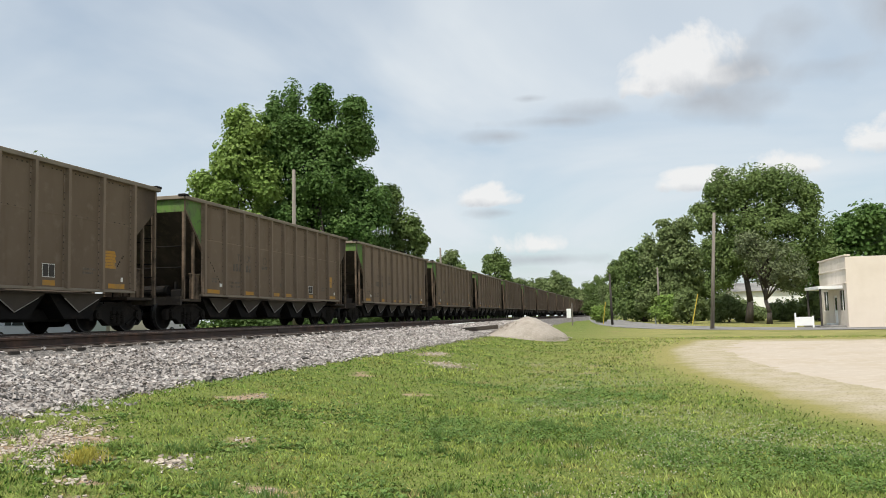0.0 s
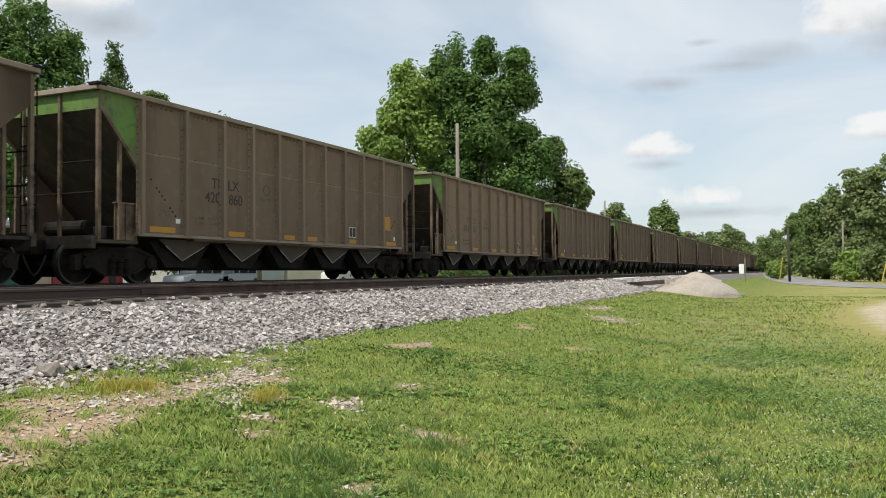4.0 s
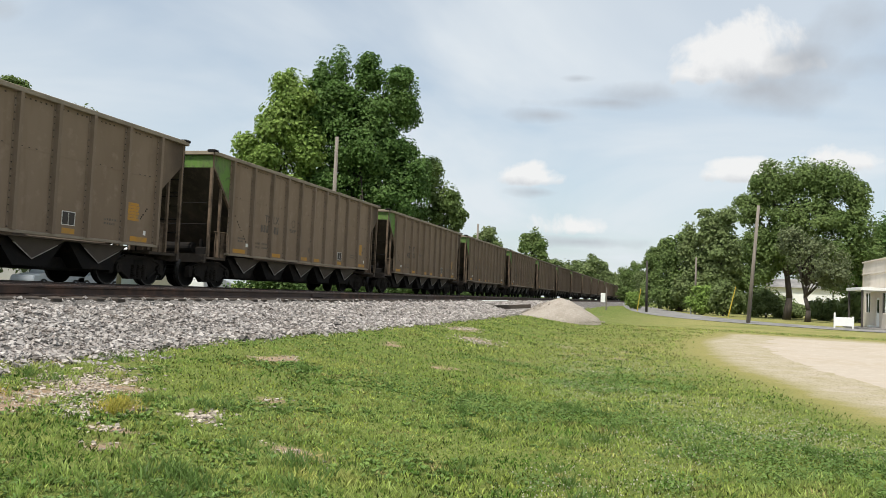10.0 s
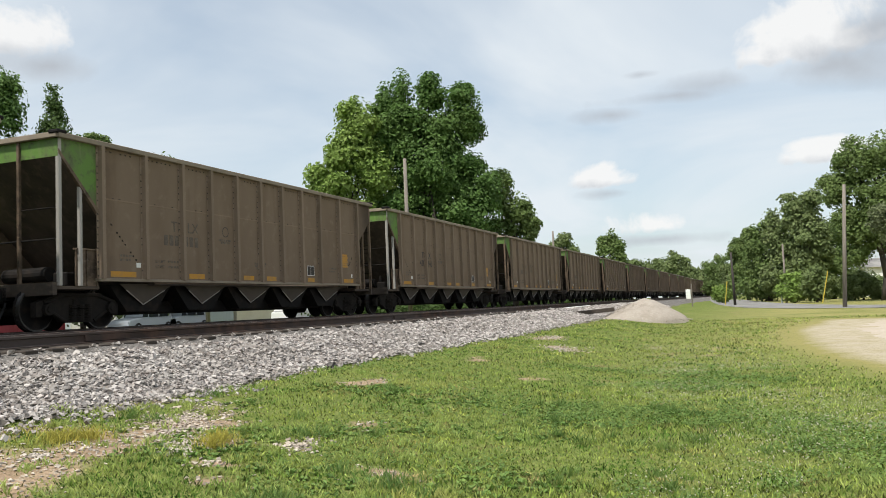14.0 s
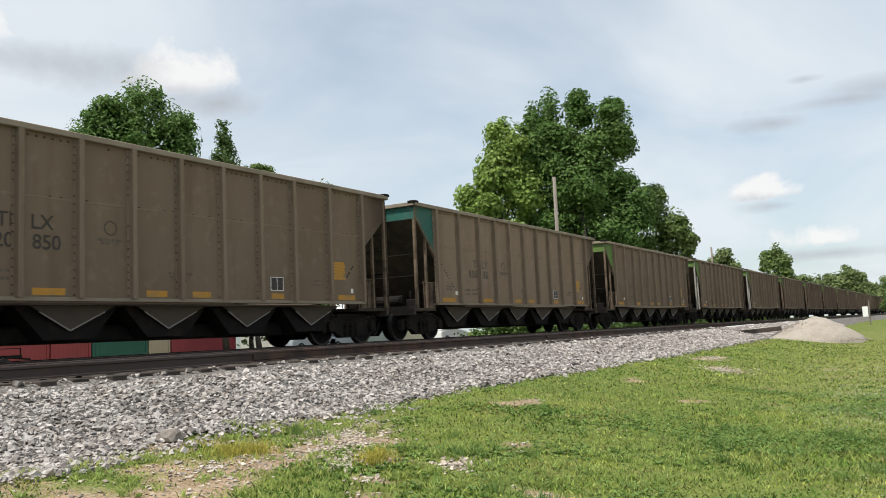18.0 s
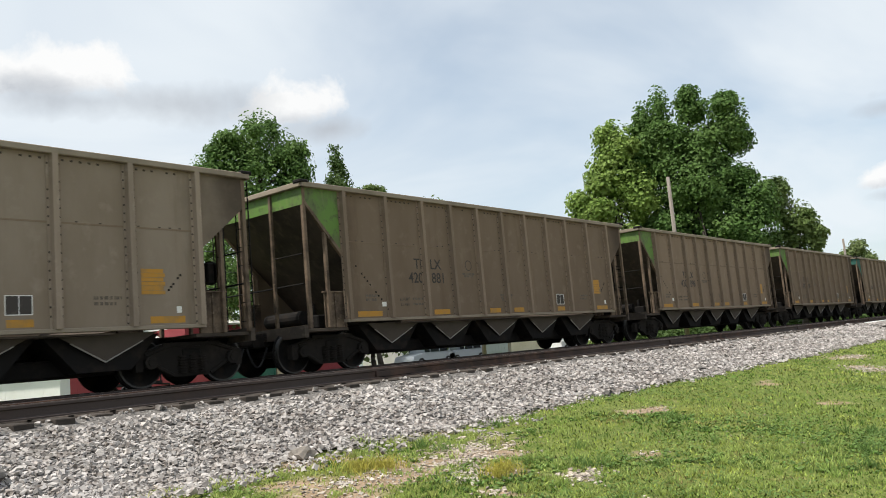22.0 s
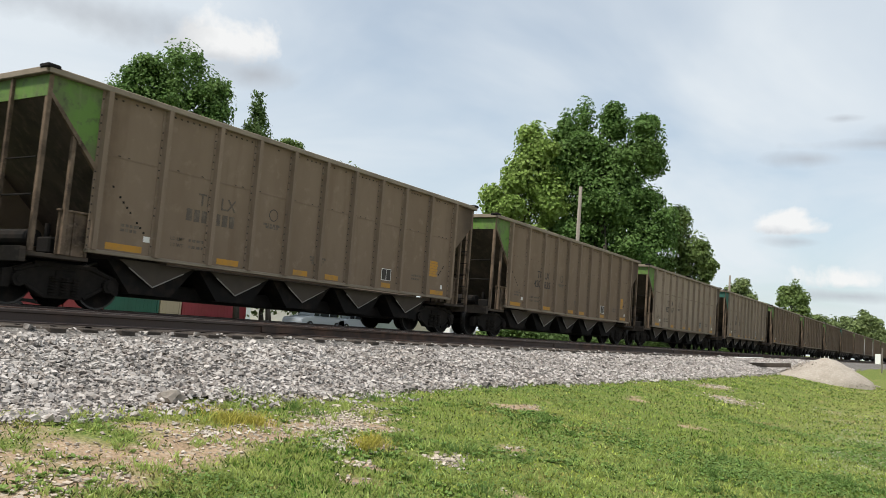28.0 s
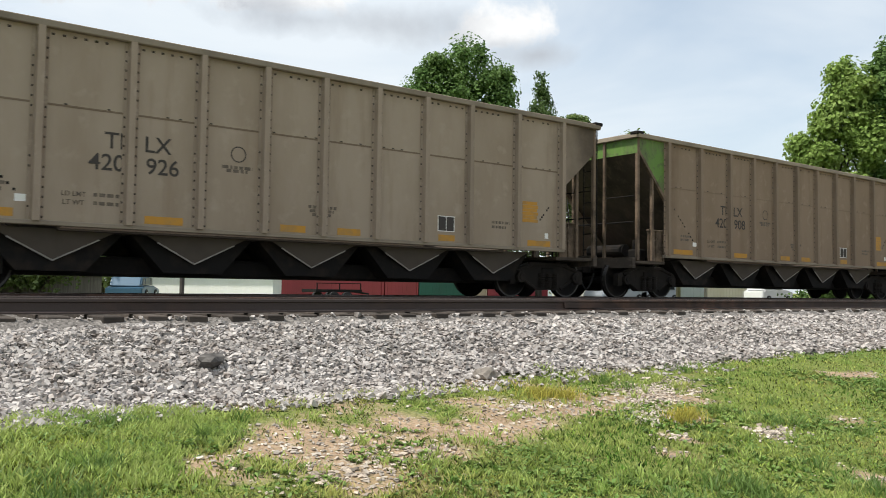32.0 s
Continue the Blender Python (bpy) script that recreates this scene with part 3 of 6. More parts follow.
def build_track(name, cx, label):
    t = thing(name, label, "railway track", kind="structure")
    for s in (-1, 1):
        bm = bmesh.new()
        prism(bm, rail_profile(cx + s * GAUGE), -60, 430)
        r = part("rail", bm, M["rail"], t, "rust brown steel rail")
        bm = bmesh.new()
        box(bm, cx + s * GAUGE - 0.026, cx + s * GAUGE + 0.026, -60, 430, RAIL - 0.004, RAIL + 0.002)
        part("rail_head", bm, M["railtop"], r, "bright worn rail head")
        bm = bmesh.new()
        for y in np.arange(-40, 200, 11.9):
            box(bm, cx + s * GAUGE + 0.012, cx + s * GAUGE + 0.05, y + s * 3 - 0.45, y + s * 3 + 0.45, RAIL - 0.14, RAIL - 0.045)
        part("joint_bar", bm, M["rail"], r, "bolted rust red joint bars")
    return t


track_near = build_track("track_1", TRACK_NEAR, "empty rust brown railway track on timber ties")
track_train = build_track("track_2", TRACK_TRAIN, "railway track under the moving hopper cars")


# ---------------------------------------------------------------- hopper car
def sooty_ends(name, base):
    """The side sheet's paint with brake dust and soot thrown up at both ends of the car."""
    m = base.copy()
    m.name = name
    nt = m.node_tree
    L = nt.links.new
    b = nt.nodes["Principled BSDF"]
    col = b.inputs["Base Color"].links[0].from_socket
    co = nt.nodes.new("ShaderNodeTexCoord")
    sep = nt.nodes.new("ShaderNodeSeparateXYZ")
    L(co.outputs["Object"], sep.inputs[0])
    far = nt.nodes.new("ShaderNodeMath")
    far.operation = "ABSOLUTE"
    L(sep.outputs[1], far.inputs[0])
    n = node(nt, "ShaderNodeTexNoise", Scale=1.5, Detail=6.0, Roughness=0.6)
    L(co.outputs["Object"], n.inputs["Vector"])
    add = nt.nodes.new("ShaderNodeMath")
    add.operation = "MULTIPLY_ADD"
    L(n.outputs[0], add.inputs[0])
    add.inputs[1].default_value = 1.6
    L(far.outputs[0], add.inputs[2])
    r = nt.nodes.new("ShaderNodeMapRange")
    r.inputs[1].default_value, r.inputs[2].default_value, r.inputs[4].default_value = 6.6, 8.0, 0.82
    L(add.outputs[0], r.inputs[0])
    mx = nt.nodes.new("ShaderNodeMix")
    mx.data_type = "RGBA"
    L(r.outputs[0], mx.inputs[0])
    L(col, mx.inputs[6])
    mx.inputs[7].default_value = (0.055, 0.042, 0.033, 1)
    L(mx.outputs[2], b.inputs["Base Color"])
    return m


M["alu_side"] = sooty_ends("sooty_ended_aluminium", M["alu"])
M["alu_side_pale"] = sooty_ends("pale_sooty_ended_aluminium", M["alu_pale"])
SILL, TOP, SIDE = 1.07, 4.10, 1.60
RIBS = [-6.17, -4.80, -3.46, -2.31, -1.16, 0.0, 1.16, 2.31, 3.46, 4.80, 6.17]


def wheel_profile_mesh():
    """A freight wheel about the x axis, its outer face towards +x."""
    prof = [(0.0, 0.075), (0.09, 0.075), (0.10, 0.05), (0.13, 0.0), (0.36, -0.005), (0.40, 0.045), (0.452, 0.045), (0.457, 0.03), (0.462, -0.05), (0.487, -0.065), (0.487, -0.09), (0.40, -0.09), (0.12, -0.06), (0.0, -0.06)]
    seg, verts, faces = 20, [], []
    for r, x in prof:
        for k in range(seg):
            a = 2 * math.pi * k / seg
            verts.append((x, r * math.cos(a), r * math.sin(a)))
    for i in range(len(prof) - 1):
        for k in range(seg):
            a, b2 = i * seg + k, i * seg + (k + 1) % seg
            faces.append((a, a + seg, b2 + seg, b2))
    return raw("wheel", verts, faces, M["dark"], True)


def tube(bm, pts, r, seg=6):
    """One continuous hose through the points, lying in a plane of constant x."""
    rings = []
    for i, p in enumerate(pts):
        d = (Vector(pts[min(i + 1, len(pts) - 1)]) - Vector(pts[max(i - 1, 0)])).normalized()
        u = Vector((1, 0, 0))
        v = d.cross(u).normalized()
        rings.append([bm.verts.new(Vector(p) + (u * math.cos(a) + v * math.sin(a)) * r) for a in np.linspace(0, 2 * math.pi, seg, endpoint=False)])
    for a, b2 in zip(rings, rings[1:]):
        for k in range(seg):
            bm.faces.new((a[k], a[(k + 1) % seg], b2[(k + 1) % seg], b2[k]))
    bm.faces.new(rings[0]), bm.faces.new(rings[-1][::-1])
    bmesh.ops.recalc_face_normals(bm, faces=bm.faces)


def stud(bm, y, z, ry, rz, x0, x1):
    """A low rivet head on the side sheet."""
    a = [bm.verts.new((x0, y + dy * ry, z + dz * rz)) for dy, dz in ((-1, -1), (1, -1), (1, 1), (-1, 1))]
    b2 = [bm.verts.new((x1, y + dy * ry * 0.6, z + dz * rz * 0.6)) for dy, dz in ((-1, -1), (1, -1), (1, 1), (-1, 1))]
    bm.faces.new(b2)
    for k in range(4):
        bm.faces.new((a[k], a[(k + 1) % 4], b2[(k + 1) % 4], b2[k]))


def build_car():
    car = thing("hopper_car", "weathered aluminium coal hopper car with green end", "rail car", "cars of the coal train")
    # sides
    for s in (1, -1):
        bm = bmesh.new()
        a, b2 = (SIDE - 0.012, SIDE) if s > 0 else (-SIDE, -SIDE + 0.012)
        prism(bm, [(-6.17, 4.02), (-6.17, SILL), (6.17, SILL), (6.17, 2.45), (7.33, 3.45), (7.33, 4.02)], a, b2, "x")
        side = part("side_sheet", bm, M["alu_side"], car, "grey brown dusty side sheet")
        bm = bmesh.new()
        prism(bm, [(-7.33, 4.02), (-7.33, 3.74), (-6.17, 2.46), (-6.17, 4.02)], a, b2, "x")
        part("end_gusset", bm, M["green"], car, "green painted corner gusset")
        bm = bmesh.new()
        prism(bm, [(-7.33, 3.78), (-7.33, 3.68), (-6.17, 2.40), (-6.17, 2.52)], s * (SIDE - 0.06), s * (SIDE + 0.02), "x")
        part("corner_brace", bm, M["endalu"], car)
        # ribs: hat section
        bm = bmesh.new()
        x0 = s * SIDE
        prism(bm, [(x0, -0.12), (x0 + s * 0.012, -0.12), (x0 + s * 0.014, -0.07), (x0 + s * 0.11, -0.05), (x0 + s * 0.11, 0.05), (x0 + s * 0.014, 0.07), (x0 + s * 0.012, 0.12), (x0, 0.12)], SILL + 0.02, 4.01, "z")
        me = mesh_of("rib", bm, M["rib"])
        for y in RIBS:
            r = new("rib", me)
            r.parent, r.location = car, (0, y, 0)
        # chords and sill
        bm = bmesh.new()
        box(bm, s * 1.53, s * 1.71, -7.40, 7.40, 4.0, 4.11, 0.012)
        part("top_chord", bm, M["alu_top"], car, "dusty pale top chord")
        bm = bmesh.new()
        box(bm, s * 1.50, s * 1.66, -6.25, 6.25, 1.03, 1.10, 0.008)
        part("side_sill", bm, M["alu_top"], car, "dusty pale side sill")
        # rivets and seams
        bm = bmesh.new()
        if s > 0:
            rr = random.Random(3)
            for y in RIBS:
                for off in (-0.097, 0.097):
                    for z in np.arange(1.15, 3.9, 0.15):
                        if rr.random() < 0.85:
                            stud(bm, y + off, z, 0.016, 0.018, SIDE + 0.010, SIDE + 0.024)
                for z, st in ((3.93, 0.155), (2.89, 0.21)):
                    for u in np.arange(0.17, 1.05, st):
                        if y + u < 6.1 and rr.random() < (0.85 if z > 3 else 0.45):
                            stud(bm, y + u, z, 0.024, 0.018 if z > 3 else 0.01, SIDE, SIDE + 0.014)
            tagged(part("rivets", bm, M["rivet"], side, "rows of dark rivets"), kind="stuff")
            bm = bmesh.new()
            box(bm, SIDE - 0.001, SIDE + 0.006, -6.17, 6.17, 2.845, 2.875)
            part("seam", bm, M["alu"], side)
        else:
            bm.free()
    # ends
    for e in (-1, 1):
        near = e < 0
        bm = bmesh.new()
        box(bm, -1.6, 1.6, e * 7.33 - 0.01, e * 7.33 + 0.01, 3.62, 4.02)
        part("end_panel", bm, M["green"] if near else M["alu"], car, "green painted end panel" if near else "")
        bm = bmesh.new()
        box(bm, -1.66, 1.66, e * 7.28, e * 7.44, 4.0, 4.115, 0.012)
        part("end_chord", bm, M["alu_top"], car)
        bm = bmesh.new()
        prism(bm, [(e * 7.33, 3.64), (e * 7.30, 3.60), (e * 4.45, 1.0), (e * 4.41, 1.03)], -1.585, 1.585, "x")
        part("slope_sheet", bm, M["soot"], car, "sooty brown sloping end sheet")
        bm = bmesh.new()
        box(bm, -1.5, 1.5, e * 6.12, e * 7.42, 0.86, 0.93, 0.006)
        box(bm, -1.55, 1.55, e * 7.33, e * 7.45, 0.74, 1.0, 0.006)
        part("end_platform", bm, M["soot"], car)
        for x, y, z1, w in ((1.57, 7.29, 3.97, 0.042), (-1.57, 7.29, 3.97, 0.042), (0.55, 7.36, 3.97, 0.035), (-0.55, 7.36, 3.97, 0.035), (1.56, 6.72, 3.02, 0.038), (-1.56, 6.72, 3.02, 0.038)):
            bm = bmesh.new()
            box(bm, x - w, x + w, e * y - w, e * y + w, 0.93, z1 + 0.03, 0.006)
            part("end_post", bm, M["endalu"], car)
        bm = bmesh.new()
        rod(bm, (1.5, e * 7.34, 1.9), (-1.5, e * 7.34, 1.9), 0.018, 6)
        rod(bm, (1.5, e * 7.34, 2.55), (0.5, e * 7.34, 2.55), 0.015, 6)
        part("handrail", bm, M["dark"], car)
        bm = bmesh.new()
        lx = 1.52 if e > 0 else -1.52
        for z in np.arange(1.15, 3.9, 0.38):
            rod(bm, (lx, e * 7.46, z), (lx - math.copysign(0.42, lx), e * 7.46, z), 0.012, 6)
        for x in (lx, lx - math.copysign(0.42, lx)):
            rod(bm, (x, e * 7.46, 1.0), (x, e * 7.46, 4.0), 0.016, 6)
        part("ladder", bm, M["dark"], car, "steel end ladder")
        bm = bmesh.new()
        box(bm, -0.17, 0.17, e * 7.4, e * 7.75, 0.62, 0.92, 0.02)
        box(bm, -0.13, 0.15, e * 7.72, e * 8.08, 0.66, 0.92, 0.04)
        part("coupler", bm, M["dark"], car, "dark knuckle coupler", False)
        bm = bmesh.new()
        pts = [(0.32, e * (7.5 + 0.55 * u), 0.62 - 0.42 * math.sin(math.pi * u)) for u in np.linspace(0, 1, 9)]
        tube(bm, pts, 0.022)
        part("air_hose", bm, M["black"], car, "hanging black air hose")
        for s in (-1, 1):
            bm = bmesh.new()
            box(bm, s * 1.49, s * 1.51, e * 6.19, e * 6.80, 0.93, 1.72, 0.004)
            box(bm, s * 1.50, s * 1.54, e * 6.19, e * 6.23, 0.93, 1.76, 0.004)
            box(bm, s * 1.50, s * 1.54, e * 6.48, e * 6.51, 0.93, 1.72, 0.004)
            box(bm, s * 1.46, s * 1.55, e * 6.19, e * 6.82, 1.70, 1.735, 0.004)
            part("shear_plate", bm, M["endalu"], car, "soot stained ribbed shear plate")
            bm = bmesh.new()
            box(bm, s * 1.46, s * 1.72, e * 7.2, e * 7.46, 4.08, 4.16, 0.02)
            part("corner_cap", bm, M["dark"], car, "black corner cap")
        # handbrake, reservoir and pipes on the platform
        bm = bmesh.new()
        if near:
            rod(bm, (-0.5, e * 6.75, 1.22), (0.75, e * 6.75, 1.22), 0.16, 14)
            rod(bm, (0.9, e * 6.6, 0.95), (0.9, e * 6.6, 1.5), 0.05, 8)
            box(bm, 0.75, 1.15, e * 6.45, e * 6.7, 0.95, 1.25, 0.03)
        else:
            box(bm, 0.1, 0.5, e * 7.12, e * 7.3, 2.0, 2.45, 0.03)
            rod(bm, (0.3, e * 7.3, 2.25), (0.3, e * 7.36, 2.25), 0.26, 18)
            rod(bm, (0.3, e * 7.2, 2.0), (0.3, e * 7.2, 0.95), 0.02, 6)
        part("brake_gear", bm, M["dark"], car)
    bm = bmesh.new()
    box(bm, -0.28, 0.28, -7.45, 7.45, 0.66, 0.95, 0.01)
    part("centre_sill", bm, M["dark"], car)
    bm = bmesh.new()
    box(bm, -1.58, 1.58, -4.45, 4.45, 0.97, 1.0)
    part("floor_sheet", bm, M["soot"], car)
    # hoppers
    for i in range(5):
        y = -4.46 + 2.23 * i
        bm = bmesh.new()
        prism(bm, [(y - 1.06, 0.98), (y + 1.06, 0.98), (y + 0.5, 0.36), (y - 0.5, 0.36)], -1.2, 1.2, "x")
        hop = part("hopper", bm, M["dark"], car, "black discharge hopper")
        bm = bmesh.new()
        va = [bm.verts.new(p) for p in ((1.38, y - 0.92, 1.0), (1.38, y + 0.92, 1.0), (1.24, y, 0.52))]
        vb = [bm.verts.new((v.co.x - 0.02, v.co.y, v.co.z)) for v in va]
        bm.faces.new(va), bm.faces.new(vb[::-1])
        for k in range(3):
            bm.faces.new((va[k], vb[k], vb[(k + 1) % 3], va[(k + 1) % 3]))
        bmesh.ops.recalc_face_normals(bm, faces=bm.faces)
        ch = part("chute", bm, M["chute"], car, "pale dusty triangular chute side")
        bm = bmesh.new()
        for d in (-1, 1):
            rod(bm, (1.335, y + d * 0.66, 0.86), (1.24, y, 0.52), 0.014, 5)
        part("lip", bm, M["lip"], ch, "bare bright lip")
    bm = bmesh.new()
    box(bm, -0.75, 0.75, -4.9, 4.9, 0.30, 0.62, 0.04)
    part("door_beam", bm, M["dark"], car)
    # trucks
    wheel = wheel_profile_mesh()
    for e in (-1, 1):
        ty = e * 6.27
        for s in (-1, 1):
            bm = bmesh.new()
            x = s * 1.0
            prism(bm, [(ty - 1.16, 0.30), (ty - 1.16, 0.60), (ty - 0.98, 0.66), (ty - 0.55, 0.80), (ty + 0.55, 0.80), (ty + 0.98, 0.66), (ty + 1.16, 0.60), (ty + 1.16, 0.30), (ty + 1.02, 0.30), (ty + 0.98, 0.42), (ty + 0.74, 0.42), (ty + 0.42, 0.16), (ty - 0.42, 0.16), (ty - 0.74, 0.42), (ty - 0.98, 0.42), (ty - 1.02, 0.30)], x - 0.08, x + 0.08, "x")
            box(bm, x + s * 0.08, x + s * 0.12, ty - 0.62, ty + 0.62, 0.72, 0.80, 0.01)
            for d in (-1, 1):
                rod(bm, (x + s * 0.085, ty + d * 0.98, 0.60), (x + s * 0.085, ty + d * 0.40, 0.78), 0.04, 6)
                rod(bm, (x + s * 0.085, ty + d * 0.78, 0.40), (x + s * 0.085, ty + d * 0.40, 0.19), 0.04, 6)
            for d in (-0.889, 0.889):
                rod(bm, (x + s * 0.06, ty + d, 0.457), (x + s * 0.17, ty + d, 0.457), 0.13, 12)
                rod(bm, (x + s * 0.17, ty + d, 0.457), (x + s * 0.19, ty + d, 0.457), 0.07, 8)
            fr = part("side_frame", bm, M["truck"], car, "dusty cast steel truck side frame")
            for d in (-0.22, 0, 0.22):
                bm = bmesh.new()
                for z in np.arange(0.22, 0.56, 0.05):
                    rod(bm, (x + s * 0.09, ty + d, z), (x + s * 0.09, ty + d, z + 0.026), 0.085, 8)
                part("spring", bm, M["truck"], fr, "coil spring of the truck")
        bm = bmesh.new()
        box(bm, -1.1, 1.1, ty - 0.2, ty + 0.2, 0.45, 0.68, 0.02)
        part("bolster", bm, M["dark"], car)
        for d in (-0.889, 0.889):
            bm = bmesh.new()
            rod(bm, (-0.95, 0, 0), (0.95, 0, 0), 0.085, 10)
            ax = part("wheelset", bm, M["dark"], car, "black axle with two steel wheels")
            ax.location = (0, ty + d, 0.457)
            for s in (-1, 1):
                w = new("wheel", wheel)
                w.parent = ax
                w.matrix_basis = pose(s * GAUGE, 0, 0, 0, 0, 0 if s > 0 else 180)
                if s > 0:
                    bm = bmesh.new()
                    r0, r1, n = 0.425, 0.458, 28
                    vs = [[bm.verts.new((xx, rr * math.cos(2 * math.pi * k / n), rr * math.sin(2 * math.pi * k / n))) for k in range(n)] for rr, xx in ((r0, 0.047), (r1, 0.047), (r1 + 0.004, 0.02), (r1 + 0.003, -0.05))]
                    for q in range(3):
                        for k in range(n):
                            bm.faces.new((vs[q][k], vs[q + 1][k], vs[q + 1][(k + 1) % n], vs[q][(k + 1) % n]))
                    bmesh.ops.recalc_face_normals(bm, faces=bm.faces)
                    ty_ob = part("tyre", bm, M["steel"], ax, "bright worn tread")
                    ty_ob.location = (GAUGE + 0.002, 0, 0)
    # tags and stripes on the near side
    def patch(name, y, z, w, h, mat, label="", lift=0.004):
        bm = bmesh.new()
        box(bm, SIDE - 0.002, SIDE + lift, y - w / 2, y + w / 2, z - h / 2, z + h / 2)
        return part(name, bm, mat, car, label)
    bay = [(a + b2) / 2 for a, b2 in zip(RIBS, RIBS[1:])]
    for i, w in ((0, 0.80), (2, 0.62), (4, 0.50), (5, 0.50), (7, 0.42), (10, 0.70)):
        y = bay[min(i, 9)]
        patch("yellow_stripe", y, 1.20, w, 0.125, M["yellow"], "faded yellow reflective stripe")
    patch("white_tag", -5.0, 1.42, 0.15, 0.11, M["tag"], "small white tag")
    patch("white_tag", 5.72, 1.38, 0.10, 0.12, M["tag"], "small white tag")
    pl = patch("service_plate", 2.87, 1.49, 0.40, 0.30, M["stencil"], "black service plate with a pale frame")
    bm = bmesh.new()
    for y0, y1, z0, z1 in ((2.66, 3.08, 1.635, 1.65), (2.66, 3.08, 1.33, 1.345), (2.655, 2.67, 1.33, 1.65), (3.07, 3.085, 1.33, 1.65), (2.865, 2.877, 1.345, 1.635)):
        box(bm, SIDE, SIDE + 0.007, y0, y1, z0, z1)
    part("plate_frame", bm, M["tag"], pl)
    bm = bmesh.new()
    for k in range(6):
        box(bm, SIDE, SIDE + 0.005, 4.98, 5.45 - 0.03 * (k % 2), 1.66 + 0.078 * k, 1.73 + 0.078 * k)
    tagged(part("stencil_block", bm, M["yellow"], car, "worn orange stencil block"), kind="stuff")
    bm = bmesh.new()
    for y0, y1, z in ((-3.98, -3.55, 1.54), (-3.98, -3.58, 1.41), (-0.28, 0.3, 1.62), (-0.25, 0.25, 1.55), (-0.2, 0.2, 1.48), (-1.93, -1.38, 2.19), (-1.85, -1.45, 2.13), (4.1, 4.6, 1.60), (4.1, 4.5, 1.5), (-5.6, -5.2, 1.62), (-5.6, -5.25, 1.53)):
        yy = y0
        rr = random.Random(int(100 * y0) + 999)
        while yy < y1:
            w = rr.uniform(0.04, 0.12)
            box(bm, SIDE, SIDE + 0.004, yy, min(y1, yy + w), z - 0.028, z + 0.028)
            yy += w + 0.03
    tagged(part("small_stencil", bm, M["faint"], car, "faded small lettering"), kind="stuff")
    bm = bmesh.new()
    n = 24
    ring = [[bm.verts.new((SIDE + 0.004, -1.64 + rr * math.cos(2 * math.pi * k / n), 2.42 + rr * math.sin(2 * math.pi * k / n))) for k in range(n)] for rr in (0.12, 0.14)]
    for k in range(n):
        bm.faces.new((ring[0][k], ring[1][k], ring[1][(k + 1) % n], ring[0][(k + 1) % n]))
    part("round_emblem", bm, M["stencil"], car, "worn round emblem")
    bm = bmesh.new()
    rr = random.Random(8)
    for k in range(16):
        y, z = (-5.85 + 0.085 * k, 2.3 - 0.085 * k) if k < 10 else (5.52 + 0.05 * (k - 10), 1.74 + 0.055 * (k - 10))
        if rr.random() < 0.75:
            box(bm, SIDE, SIDE + 0.006, y - 0.02, y + 0.02, z - 0.02, z + 0.02)
    tagged(part("dents", bm, M["dark"], car, "diagonal row of small holes"), kind="stuff")
    for text, z in (("LD LMT", 1.50), ("LT WT", 1.37)):
        o = new("weight_stencil", lettering(text, 0.105, M["faint"], "weight_stencil"))
        o.parent = car
        o.matrix_basis = pose(SIDE + 0.005, -4.27, z, 90, 0, 90)
        tagged(o, "faded small weight lettering", kind="stuff")
    return car


def lettering(text, size, mat, name="reporting_mark"):
    cu = bpy.data.curves.new(name, "FONT")
    cu.body, cu.size, cu.align_x, cu.extrude, cu.offset = text, size, "CENTER", 0.002, 0.003 if size > 0.2 else 0.001
    tmp = new(name, cu)
    me = bpy.data.meshes.new_from_object(tmp.evaluated_get(bpy.context.evaluated_depsgraph_get()))
    bpy.data.objects.remove(tmp)
    me.materials.clear()
    me.materials.append(mat)
    return me


MARKS = {-15: ("421", "262"), -21: ("420", "926"), -20: ("420", "908"), -19: ("420", "829"), -17: ("420", "835"), -16: ("420", "867"), -14: ("420", "881"), -13: ("420", "898"), -12: ("420", "850"), -8: ("430", "846"), -5: ("420", "871"), -3: ("420", "860")}
TEAL = (-11, -15)
PALE = {-15, -16, -21, -22}     # cars with lighter, less rusty sides
PALE_FOR = {M["alu_side"].name: M["alu_side_pale"], M["rib"].name: M["rib_pale"]}
car_first = build_car()
cars = {}
for k in range(-22, 19):
    cars[k] = car_first if k == -22 else copy_thing(car_first, pose(TRACK_TRAIN, 0, RAIL))
teal_mesh = {}
mark_cache = {}
